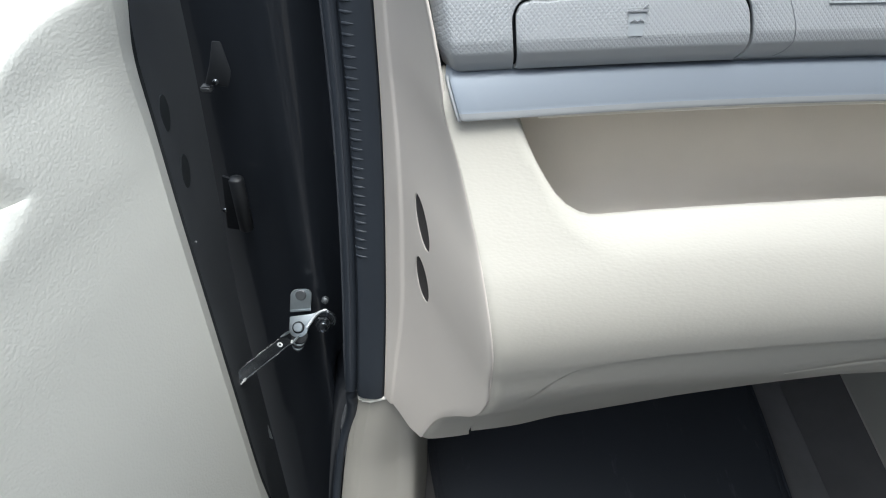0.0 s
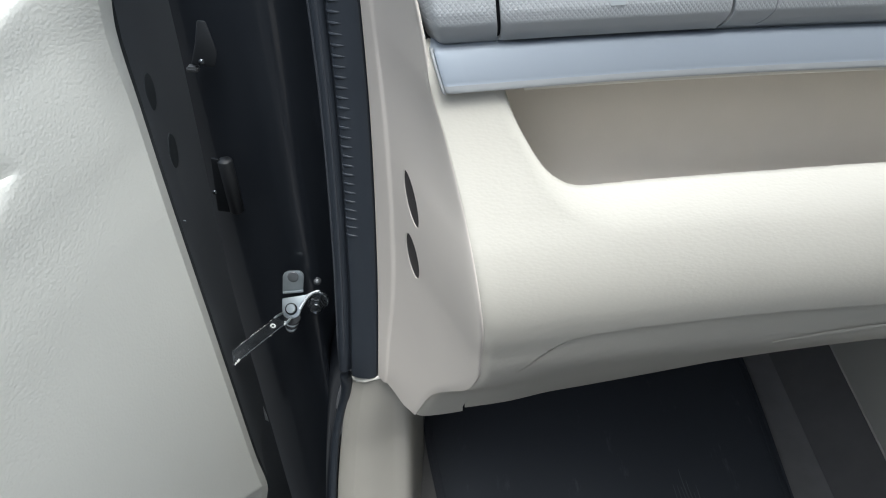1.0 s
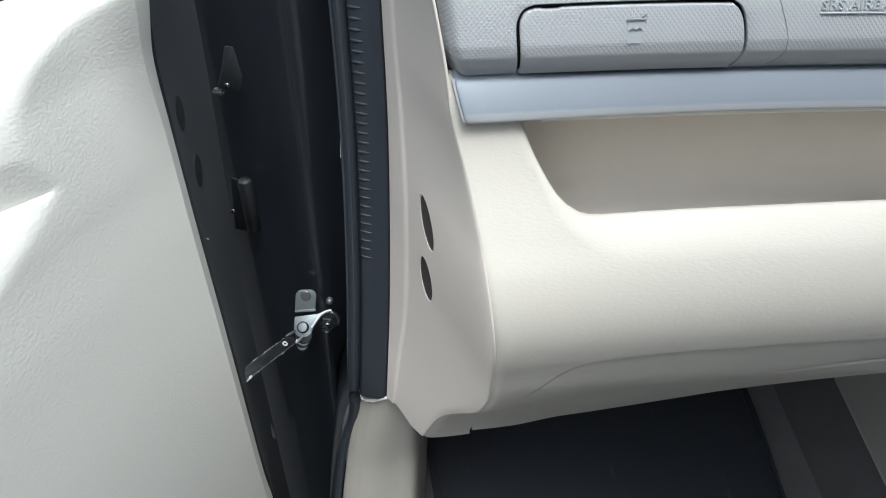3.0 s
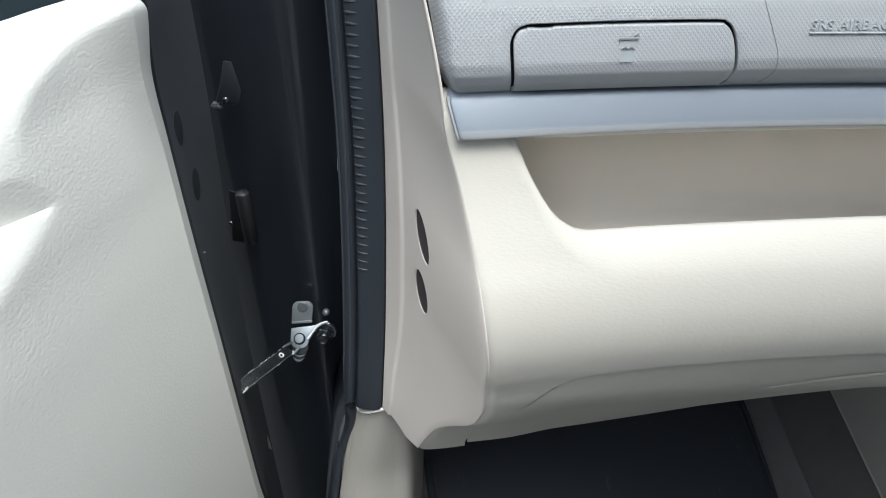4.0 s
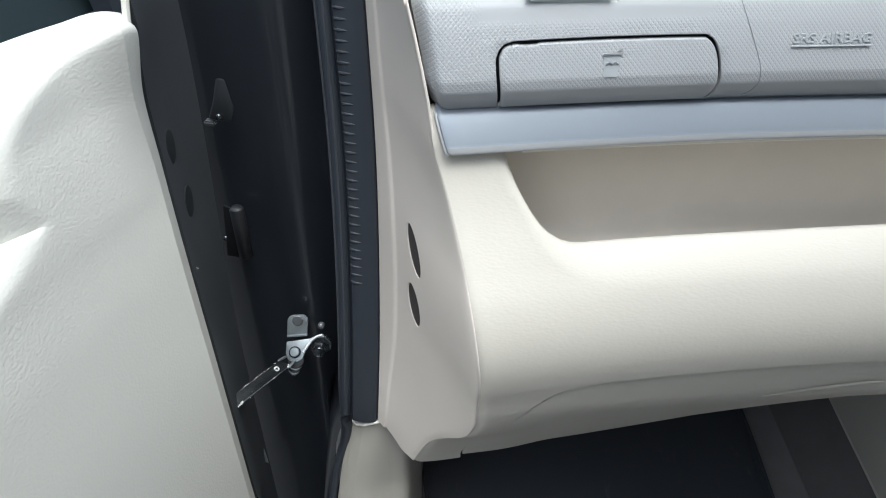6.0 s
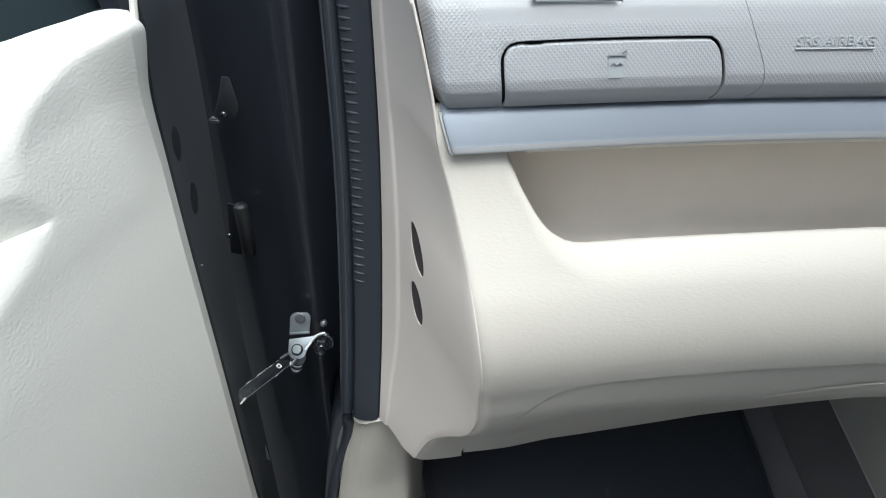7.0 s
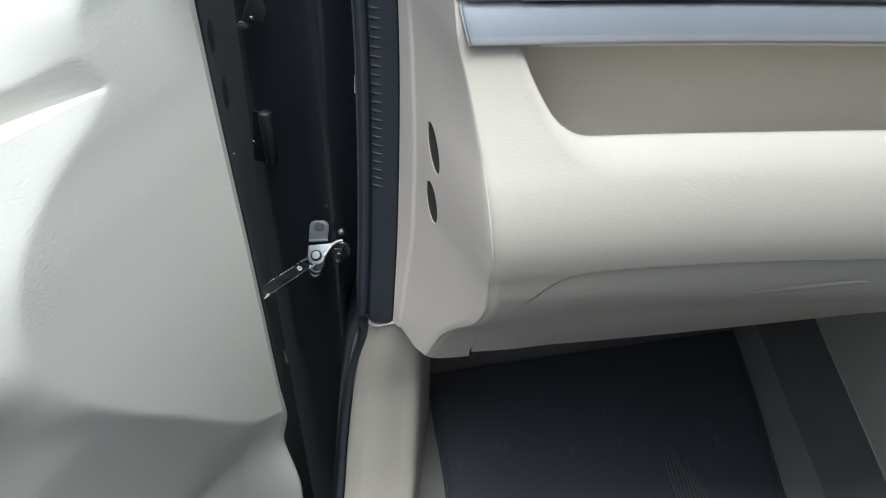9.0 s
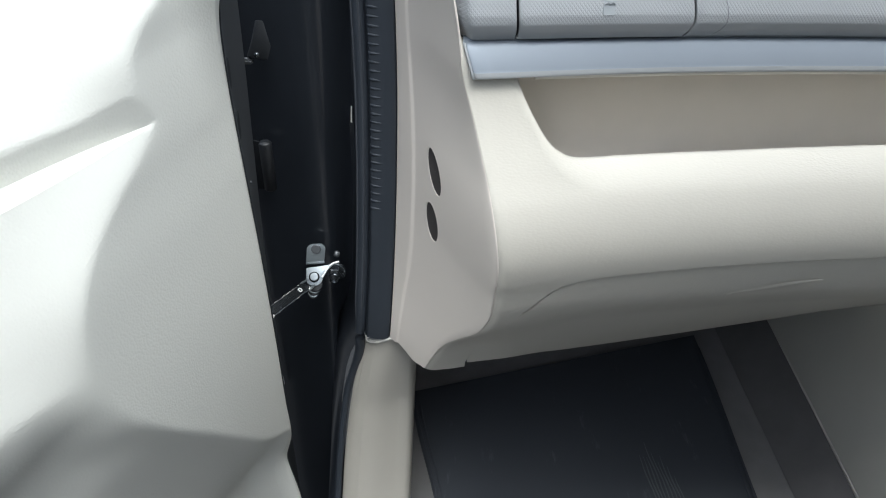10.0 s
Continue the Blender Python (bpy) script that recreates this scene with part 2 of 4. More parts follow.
def patch(f, outer, holes=(), us=(), vs=(), skirt=0.004, away=(0, 1, 0), roll=0.0012, clear=0.0015, inset=0.0):
    """A skin over the outline `outer` (in u, v) with real holes; its rims turn in by `skirt` along `away` over a small rounded roll."""
    from mathutils import geometry
    loops = [outer, *holes]
    pts, edges = [], []
    for lp in loops:
        s = len(pts)
        pts += [Vector(p) for p in lp]
        edges += [(s + i, s + (i + 1) % len(lp)) for i in range(len(lp))]
    if inset:
        for lp in loops:
            for i in range(len(lp)):
                a, b = Vector(lp[i - 1]), Vector(lp[(i + 1) % len(lp)])
                e = (b - a).normalized()
                for q in (Vector((-e[1], e[0])), Vector((e[1], -e[0]))):
                    p = Vector(lp[i]) + q * inset
                    if inside(p, outer) and not any(inside(p, h) for h in holes) and not any(near_edge(p, l2, inset * 0.7) for l2 in loops):
                        pts.append(p)
    for u in us:
        for v in vs:
            if inside((u, v), outer) and not any(inside((u, v), h) for h in holes) and not any(near_edge((u, v), lp, clear) for lp in loops):
                pts.append(Vector((u, v)))
    co, _, faces, *_ = geometry.delaunay_2d_cdt(pts, edges, [], 0, 1e-7)
    bm = bmesh.new()
    turn_in = away if callable(away) else (lambda co: Vector(away).normalized())
    verts = [bm.verts.new(f(c[0], c[1])) for c in co]
    for fc in faces:
        m = (sum((co[i][0] for i in fc)) / len(fc), sum((co[i][1] for i in fc)) / len(fc))
        if inside(m, outer) and not any(inside(m, h) for h in holes):
            try:
                bm.faces.new([verts[i] for i in fc])
            except ValueError:
                pass
    loose = [v for v in bm.verts if not v.link_faces]
    for v in loose:
        bm.verts.remove(v)
    if skirt:
        rim = [e for e in bm.edges if len(e.link_faces) == 1]
        ext = {}
        out = {}
        for e in rim:
            fc = e.link_faces[0]
            mid = (e.verts[0].co + e.verts[1].co) / 2
            o = mid - fc.calc_center_median()
            d = (e.verts[1].co - e.verts[0].co)
            if d.length > 1e-9:
                o -= d * (o.dot(d) / d.length_squared)
            aw = turn_in(mid).normalized()
            o -= aw * o.dot(aw)
            for v in e.verts:
                out[v] = out.get(v, Vector()) + (o.normalized() if o.length > 1e-9 else Vector())
        rings = []
        for k, (so, sa) in enumerate(((0.7, 0.3), (1.0, 1.0))):
            rings.append({v: bm.verts.new(v.co + (out[v].normalized() if out[v].length > 0 else Vector()) * roll * so + turn_in(v.co).normalized() * roll * sa) for v in out})
        rings.append({v: bm.verts.new(rings[1][v].co + turn_in(v.co) * skirt) for v in out})
        for e in rim:
            a, b = e.verts
            prev = {a: a, b: b}
            for r in rings:
                bm.faces.new((prev[a], prev[b], r[b], r[a]))
                prev = {a: r[a], b: r[b]}
    return bm


def tube(points, radius, sides=8, caps=True, flat=1.0):
    """A rod along points; radius may be a list."""
    bm = bmesh.new()
    P = [Vector(p) for p in points]
    R = radius if isinstance(radius, (list, tuple)) else [radius] * len(P)
    rings = []
    for i, p in enumerate(P):
        d = (P[min(i + 1, len(P) - 1)] - P[max(i - 1, 0)]).normalized()
        a = d.cross(Vector((0, 0, 1)))
        if a.length < 0.05:
            a = d.cross(Vector((0, 1, 0)))
        a.normalize()
        b = d.cross(a)
        rings.append([bm.verts.new(p + a * math.cos(2 * math.pi * k / sides) * R[i] + b * math.sin(2 * math.pi * k / sides) * R[i] * flat) for k in range(sides)])
    for i in range(len(rings) - 1):
        for k in range(sides):
            j = (k + 1) % sides
            bm.faces.new((rings[i][k], rings[i][j], rings[i + 1][j], rings[i + 1][k]))
    if caps:
        bm.faces.new(rings[0])
        bm.faces.new(rings[-1])
    return bm


def slab(corners, top, bevel=0.002):
    """A flat plate over plan corners (x, y, z) moved up by the vector top, edges bevelled."""
    bm = bmesh.new()
    a = [bm.verts.new(c) for c in corners]
    fc = bm.faces.new(a)
    r = bmesh.ops.extrude_face_region(bm, geom=[fc])
    bmesh.ops.translate(bm, vec=top, verts=[v for v in r["geom"] if isinstance(v, bmesh.types.BMVert)])
    if bevel:
        bmesh.ops.bevel(bm, geom=bm.edges[:], offset=bevel, segments=2, affect='EDGES', profile=0.6)
    return bm


def disc(center, axis, radius, depth, sides=24, dome=0.0, bevel=0.0):
    """A round plug or bolt head standing on center along axis."""
    bm = bmesh.new()
    q = Vector(axis).normalized().to_track_quat('Z', 'Y').to_matrix().to_4x4()
    prof = [(radius, 0), (radius, depth - bevel), (radius - bevel, depth), (radius * 0.5, depth + dome * 0.8)]
    rings = [[bm.verts.new((r * math.cos(2 * math.pi * k / sides), r * math.sin(2 * math.pi * k / sides), z)) for k in range(sides)] for r, z in prof]
    for i in range(len(rings) - 1):
        for k in range(sides):
            j = (k + 1) % sides
            bm.faces.new((rings[i][k], rings[i][j], rings[i + 1][j], rings[i + 1][k]))
    bm.faces.new(rings[0][::-1])
    c = bm.verts.new((0, 0, depth + dome))
    for k in range(sides):
        bm.faces.new((rings[-1][k], rings[-1][(k + 1) % sides], c))
    bmesh.ops.transform(bm, matrix=Matrix.Translation(center) @ q, verts=bm.verts[:])
    return bm


def box(lo, hi, bevel=0.004):
    bm = bmesh.new()
    bmesh.ops.create_cube(bm, size=1.0)
    for v in bm.verts:
        v.co = Vector([(lo[i] + hi[i]) / 2 + v.co[i] * (hi[i] - lo[i]) for i in range(3)])
    if bevel:
        bmesh.ops.bevel(bm, geom=bm.edges[:], offset=bevel, segments=2, affect='EDGES')
    return bm


def span(a, b, n):
    return [a + (b - a) * i / (n - 1) for i in range(n)]


# ---------------------------------------------------------------- dashboard
def dash_line(x):
    """Plan line of the dashboard's front, metres ahead, at x."""
    t = min(x, 0.6) - 0.02
    y = 0.426 + 0.225 * t - 0.16 * t * t
    return y + (max(x, 0.6) - 0.6) * 0.04


FRONT = [(0.686, 0.0110), (0.70, 0.0060), (0.713, 0.0018), (0.7264, -0.0030), (0.745, -0.0100), (0.7615, -0.0190), (0.7825, -0.0345), (0.80, -0.0490), (0.8115, -0.0580), (0.825, -0.0655), (0.85, -0.0735),
         (0.87, -0.0765), (0.89, -0.0800), (0.91, -0.0795), (0.93, -0.0735), (0.95, -0.0620), (0.97, -0.0455), (1.0, -0.0225), (1.03, -0.0055), (1.05, 0.0020), (1.065, 0.0120)]
TRAY_RIM = [(0.0585, 1.0415), (0.062, 1.033), (0.068, 1.0215), (0.075, 1.0105), (0.082, 1.0005), (0.089, 0.992), (0.096, 0.986), (0.105, 0.9810), (0.112, 0.9788), (0.120, 0.9776), (0.14, 0.9766), (0.25, 0.9770), (0.40, 0.9788), (0.60, 0.9798), (0.95, 0.9798), (0.95, 1.0415)]
LOWER_EDGE = [(0.688, -0.0035), (0.70, -0.0008), (0.713, 0.0027), (0.7264, 0.0066), (0.737, 0.0098), (0.745, 0.0125), (0.753, 0.0155), (0.7615, 0.0190), (0.772, 0.0240), (0.7825, 0.0297), (0.791, 0.0345), (0.80, 0.0390), (0.8115, 0.0438), (0.827, 0.0488)]
PAD_EDGE = LOWER_EDGE + [(0.847, 0.0535), (0.90, 0.053), (0.953, 0.046), (1.007, 0.032), (1.04, 0.021), (1.07, 0.0145), (1.10, 0.010), (1.13, 0.003), (1.2, -0.012)]
END_EDGE = LOWER_EDGE + [(0.847, 0.0525), (0.90, 0.0525), (0.953, 0.0440), (1.007, 0.0275), (1.04, 0.0165), (1.07, 0.0105), (1.10, 0.0035), (1.13, -0.0045), (1.2, -0.023)]
SEAL_X = [(0.68, -0.040), (0.72, -0.037), (0.83, -0.034), (0.97, -0.035), (1.10, -0.041), (1.3, -0.05)]
SEAL_Y = [(0.68, 0.468), (0.72, 0.470), (0.783, 0.484), (0.847, 0.498), (0.91, 0.512), (0.973, 0.525), (1.037, 0.537), (1.10, 0.548), (1.3, 0.575)]


# how far the lower panel's skin turns in along its edge: crisp above, rounder below
EDGE_ROUND = [(0.70, 0.003), (0.82, 0.0045), (0.92, 0.003), (0.98, 0.0012), (1.05, 0.0008)]


def rim_dist(x, z):
    p, best = Vector((x, z)), 1.0
    for i in range(len(TRAY_RIM) - 2):
        a, b = Vector(TRAY_RIM[i]), Vector(TRAY_RIM[i + 1])
        e = b - a
        t = max(0, min(1, (p - a).dot(e) / e.length_squared))
        best = min(best, (a + e * t - p).length)
    return best


def lower_front(x, z):
    o = lerp_table(FRONT, z)
    if z > 0.955:
        # the skin rolls in round the tray's rim
        soft = 0.004 + 0.017 * smooth(0.07, 0.15, x)
        o += 0.55 * soft * (max(0.0, 1 - rim_dist(x, z) / soft)) ** 2
    y = dash_line(x) + o + lerp_table(EDGE_ROUND, z) * max(0.0, 1 - (x - lerp_table(END_EDGE, z)) / 0.012) ** 2
    if z < 0.88:
        t = (0.88 - z) / 0.18
        yb = dash_line(x) + 0.008 + max(0.0, 0.38 * (x - 0.046) - (dash_line(x) - 0.4318))
        straight = (dash_line(x) - 0.083) * (1 - t) + yb * t - 0.007 * math.sin(math.pi * min(t, 1))
        y += (straight - y) * smooth(0.03, 0.14, x) * smooth(0.0, 0.4, t)
    return y


dash = thing("dashboard", "cream and grey dashboard with silver strip, open tray and closed glovebox", "dashboard")

# seam of the glovebox door
SEAM = [(0.0465, 0.7020), (0.052, 0.735), (0.066, 0.80), (0.080, 0.838), (0.090, 0.853), (0.103, 0.869), (0.122, 0.881), (0.165, 0.886), (0.26, 0.889), (0.40, 0.891), (0.62, 0.893), (0.625, 0.689)]
# lower edge of the glovebox door
SEAM_FOOT = [(0.40, 0.6885), (0.25, 0.6905), (0.17, 0.6930), (0.13, 0.6966), (0.10, 0.7025), (0.078, 0.7050), (0.062, 0.7045)]


def soft_path(pts, n=6):
    """Rounds an open path of (x, z) points."""
    out = []
    for i in range(len(pts) - 1):
        p0, p1, p2, p3 = (Vector(pts[max(0, min(len(pts) - 1, i + k))]) for k in (-1, 0, 1, 2))
        for k in range(n):
            t = k / n
            out.append(tuple(0.5 * (2 * p1 + (p2 - p0) * t + (2 * p0 - 5 * p1 + 4 * p2 - p3) * t * t + (3 * p1 - p0 - 3 * p2 + p3) * t ** 3)))
    return out + [tuple(pts[-1])]


def soft_path3(pts, n=5):
    out = []
    for i in range(len(pts) - 1):
        p0, p1, p2, p3 = (Vector(pts[max(0, min(len(pts) - 1, i + k))]) for k in (-1, 0, 1, 2))
        for k in range(n):
            t = k / n
            out.append(tuple(0.5 * (2 * p1 + (p2 - p0) * t + (2 * p0 - 5 * p1 + 4 * p2 - p3) * t * t + (3 * p1 - p0 - 3 * p2 + p3) * t ** 3)))
    return out + [tuple(pts[-1])]


def seam_path(grow):
    out = []
    for x, z in soft_path(SEAM[:-1]) + [SEAM[-1]]:
        g = grow * (0.15 + 0.85 * smooth(0.072, 0.092, x) + 1.3 * smooth(0.74, 0.715, z) * smooth(0.2, 0.1, x))
        out.append((x - g * 0.7, z + g if z > 0.75 else z))
    return out


def bottom(x, z):
    return z - 0.17 * max(0.0, x - 0.046) * max(0.0, (0.88 - z) / 0.18)


def fr(u, v):
    return (u, lower_front(u, v), bottom(u, v))


# width of the rounded turn between front and end face
EDGE_SOFT = [(0.70, 0.008), (0.80, 0.012), (0.88, 0.010), (0.95, 0.005), (1.02, 0.002)]


def face_normal(skin, u, v):
    """Unit normal of a skin at (u, v), on the cabin's side."""
    if skin is fr:
        a = Vector(fr(u + 0.0012, v)) - Vector(fr(u - 0.0012, v))
        b = Vector(fr(u, v + 0.0012)) - Vector(fr(u, v - 0.0012))
    else:
        a = Vector(skin(u + 0.01, v, True)) - Vector(skin(u - 0.01, v, True))
        b = Vector(skin(u, v + 0.002, True)) - Vector(skin(u, v - 0.002, True))
    n = a.cross(b).normalized()
    return -n if n.y > 0 else n


def front_normal(co):
    k = 0.17 * max(0.0, co.x - 0.046) / 0.18
    z = co.z if co.z >= 0.88 else (co.z + 0.88 * k) / (1 + k)
    if (Vector(fr(co.x, z)) - co).length > 0.0016:
        return (0, 0, 0)
    n = face_normal(fr, co.x, z)
    w = 0.8 * smooth(lerp_table(EDGE_SOFT, z), 0.0, co.x - lerp_table(END_EDGE, z))
    if w > 0 and 0.72 < z < 1.04:
        n = n.lerp(face_normal(end_skin, 0.9, z), w * smooth(0.72, 0.74, z)).normalized()
    return tuple(n)


def true_normals(ob, fn):
    ob.data.normals_split_custom_set_from_vertices([fn(v.co) for v in ob.data.vertices])


zs_front = span(0.70, 0.955, 44) + span(0.958, 0.982, 10) + span(0.986, 1.058, 17)
xs_front = span(0.004, 0.12, 44) + span(0.124, 0.60, 70) + span(0.62, 1.0, 20)
edge_l = [(lerp_table(END_EDGE, z) + 0.0012 - 0.0012 * smooth(1.015, 1.035, z), z) for z in span(0.7015, 1.0605, 84)]
outer = edge_l + [(0.0150, 1.0615), (0.0175, 1.0600), (0.0290, 1.045)] + [(x, 1.045) for x in span(0.05, 1.0, 60)] + [(1.0, z) for z in span(1.03, 0.71, 12)] + [(x, 0.699) for x in span(1.0, 0.66, 12)]
# the lower rim follows the glovebox cut-out
outer_full = outer + [(0.64, 0.699)] + [(x, z) for x, z in dense(seam_path(0.0015)[::-1], 0.006) if z > 0.7045 or x < 0.0466 or x > 0.62] + [(0.0455, 0.6908), (0.034, 0.6905), (0.022, 0.6912), (0.014, 0.6924), (0.008, 0.6945), (0.004, 0.6965), (0.0015, 0.6990)]


def rim_turn(co):
    """The skin turns straight in at its seams, and down into the tray along the tray's rim."""
    k = smooth(1.035, 0.98, co.z) if 0.955 < co.z < 1.042 and 0.055 < co.x < 0.95 else 0.0
    return Vector((0, 1, 0)).lerp(Vector((0, 1.7, -1.65)), k)


lower = part("lower_panel", patch(fr, outer_full, [dense(TRAY_RIM, 0.004)], xs_front, zs_front, skirt=0.012, away=rim_turn, roll=0.0004, clear=0.0040, inset=0.0012), CREAM, dash, "grained cream lower panel with open tray")
door_out = dense(seam_path(-0.0015) + SEAM_FOOT, 0.006)
glove = part("glovebox_door", patch(lambda u, v: (u, lower_front(u, v) + 0.0022 * smooth(0.857, 0.886, v), bottom(u, v)), door_out, (), xs_front, zs_front, skirt=0.012, roll=0.0008, clear=0.0026, inset=0.0012), CREAM, dash, "closed cream glovebox door")
true_normals(glove, front_normal)
# recess lining behind the gaps
part("gap_lining", sheet([[(x, lower_front(x, z) + 0.016, bottom(x, z)) for x in span(0.05, 0.66, 60)] for z in span(0.705, 0.91, 24)], 0.004), GAP, dash)
# open tray behind the rim: back wall, floor and end
sec = [(1.046, 0.020), (1.0445, 0.044), (1.040, 0.0490), (1.022, 0.0505), (1.0, 0.0512), (0.980, 0.0508), (0.962, 0.0490), (0.948, 0.0445), (0.938, 0.034), (0.934, 0.016), (0.934, -0.004), (0.940, -0.018), (0.953, -0.031)]
part("tray_liner", sheet([[(x, dash_line(x) + o, z) for z, o in sec] for x in [0.058] + span(0.07, 0.95, 60)], 0.003, (0, 0.8, -0.6)), CREAM_TRAY, dash, "shaded cream tray lining")
# pull ledge of the glovebox
led = []
for x in span(0.278, 0.368, 24):
    t = min(1.0, (x - 0.278) / 0.090)
    w = 0.0048 * max(0.0, math.sin(math.pi * t)) ** 0.5
    zc = 0.854 + 0.014 * t
    led.append([(x, lower_front(x, zc + s * w) - 0.0002 - 0.0007 * math.cos(s * math.pi / 2), bottom(x, zc) + s * w) for s in (-1, -0.5, 0, 0.4, 0.8, 1)])
part("pull_ledge", sheet(led), CREAM, glove)
# underside of the dashboard, its shade given by the sheet's dark colour
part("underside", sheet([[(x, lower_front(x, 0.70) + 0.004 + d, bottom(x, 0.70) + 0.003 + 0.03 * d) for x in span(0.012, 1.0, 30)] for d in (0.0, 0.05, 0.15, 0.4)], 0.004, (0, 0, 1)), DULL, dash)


# end face of the dashboard beside the door opening, with two finger holes
def end_skin(u, v, plain=False):
    """u 0 at the door seal, 1 at the front edge; v height."""
    z = v
    bx, by = lerp_table(SEAL_X, z), lerp_table(SEAL_Y, z) + 0.004
    ex = lerp_table(END_EDGE, z)
    ey = (dash_line(ex) + lerp_table(FRONT, z)) if z < 1.05 else dash_line(ex) + 0.002 + 0.30 * (z - 1.05)
    # low down the face runs on flat and the front cuts it along a curl
    low = smooth(0.91, 0.82, z)
    fx, fy = ex + (0.0525 - ex) * low, ey + (0.3605 - ey) * low
    x = bx + (ex - bx) * u
    y = by + (fy - by) * (x - bx) / (fx - bx)
    if not plain:
        y += (ey - by - (fy - by) * (ex - bx) / (fx - bx)) * smooth(0.75, 1.0, u)
    nrm = Vector((by - ey, ex - bx, 0))
    nrm = Vector((ey - by, -(ex - bx), 0)).normalized() if nrm.length else Vector((0, -1, 0))
    # gentle hollow, a raised welt beside the seal and a rounded front edge
    h = -0.0012 * math.sin(math.pi * min(1, max(0, u))) + 0.0022 * smooth(0.20, 0.16, u)
    h -= 0.25 * lerp_table(EDGE_ROUND, z) * smooth(0.90, 1.0, u) ** 2
    return (x + nrm.x * h, y + nrm.y * h, z)


def ellipse(cu, cv, ru, rv, lean=0.0, n=40):
    return [(cu + ru * math.cos(2 * math.pi * k / n) + lean * rv * math.sin(2 * math.pi * k / n), cv + rv * math.sin(2 * math.pi * k / n)) for k in range(n)]


HOLES = [(0.402, 0.9325, 0.072, 0.0195), (0.382, 0.8805, 0.070, 0.0190)]
ovals = [ellipse(*h, lean=-1.2) for h in HOLES]
end_outer = [(0.0, z) for z in span(1.2, 0.703, 52)] + [(u, 0.703 - 0.0108 * u ** 1.4 + 0.0090 * smooth(0.62, 1.0, u)) for u in span(0.04, 0.965, 30)] + [(0.996 + 0.004 * smooth(1.04, 1.06, z), z) for z in span(0.7015, 1.2, 110)] + [(u, 1.2) for u in span(0.95, 0.05, 8)]


end_panel = part("end_panel", patch(end_skin, end_outer, ovals, span(0.02, 0.97, 36), span(0.696, 1.19, 90), skirt=0.003, away=(0.75, 0.65, 0), roll=0.0003, clear=0.003), CREAM_END, dash, "smooth cream end face with two oval holes")


def end_normal(co):
    """Normal of the end face; it turns towards the front's along the rounded edge."""
    z = co.z
    bx, ex = lerp_table(SEAL_X, z), lerp_table(END_EDGE, z)
    u = (co.x - bx) / (ex - bx)
    for _ in range(4):
        u += (co.x - end_skin(u, z)[0]) / (ex - bx)
    if (Vector(end_skin(u, z)) - co).length > 0.0012:
        return (0, 0, 0)
    n = face_normal(end_skin, u, z)
    w = 0.2 * smooth(0.4 * lerp_table(EDGE_SOFT, z), 0.0, (1 - u) * (ex - bx) * 1.6)
    if w > 0 and z < 1.04:
        n = n.lerp(face_normal(fr, ex + 0.012, max(z, 0.704)), w).normalized()
    return tuple(n)


true_normals(end_panel, end_normal)
true_normals(lower, front_normal)
# shallow dark cup behind each hole; its colour stands for the shade inside
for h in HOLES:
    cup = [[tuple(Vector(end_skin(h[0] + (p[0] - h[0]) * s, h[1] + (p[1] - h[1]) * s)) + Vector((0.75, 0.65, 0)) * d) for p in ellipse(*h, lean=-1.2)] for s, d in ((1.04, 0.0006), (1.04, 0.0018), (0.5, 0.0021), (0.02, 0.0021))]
    part("hole_shade", sheet(cup, closed=True), HOLE, dash)

# silver strip
# face leaning back under the pad, over a pale bevel along its lower edge
STRIP = [(1.0432, -0.0058), (1.0436, -0.0055), (1.0450, -0.0049), (1.0480, -0.0034), (1.0520, -0.0012), (1.0560, 0.0014), (1.0590, 0.0036), (1.0606, 0.0052), (1.0613, 0.0075), (1.0615, 0.013)]
BEVEL = [(1.0394, 0.004), (1.0386, -0.0046), (1.0387, -0.0062), (1.0391, -0.0068), (1.0398, -0.0069), (1.0410, -0.0066), (1.0424, -0.0061), (1.0433, -0.0058)]


def strip_pt(x, z, o):
    """A point of the trim strip; its end slants."""
    k = smooth(0.2, 0.02, x)
    return (x + 0.0085 * k * (1.0615 - z) / 0.0225, dash_line(x) + o + 0.004 * smooth(0.021, 0.0165, x) ** 2, z + 0.0030 * smooth(0.078, 0.055, x) * smooth(0.0050, 0.0130, o))


STRIP_X = [0.0165, 0.0168, 0.0174, 0.0185] + span(0.021, 1.0, 90)
strip = part("trim_strip", sheet([[strip_pt(x, z, o) for z, o in STRIP] for x in STRIP_X]), SILVER, dash, "satin silver trim strip")
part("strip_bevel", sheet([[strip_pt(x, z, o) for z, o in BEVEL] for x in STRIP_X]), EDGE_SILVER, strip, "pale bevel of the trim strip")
end = []
for z, o in BEVEL[1:-1] + STRIP[:-1]:
    x, y, zz = strip_pt(0.0165, z, o)
    end.append([(x + 0.0018, y - 0.0042, zz), (x + 0.0004, y - 0.0038, zz), (x - 0.0005, y - 0.0022, zz), (x - 0.0008, y + 0.008, zz)])
part("strip_end", sheet(end), EDGE_SILVER, strip)
part("strip_seat", sheet([[(x, dash_line(x) + o, z) for z, o in ((1.0606, 0.022), (1.0604, 0.013), (1.0590, 0.013))] for x in span(0.028, 1.0, 60)]), GAP, dash)
# pale lip under the strip, set back behind a fine joint
rows = []
for x in [0.075, 0.078] + span(0.082, 1.0, 70):
    rows.append([(x, dash_line(x) + o, z) for z, o in ((1.0335, 0.012), (1.0338, 0.002), (1.0350, -0.003), (1.0364, -0.0044), (1.0378, -0.0046), (1.0384, -0.0030))])
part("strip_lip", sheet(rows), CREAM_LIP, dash)

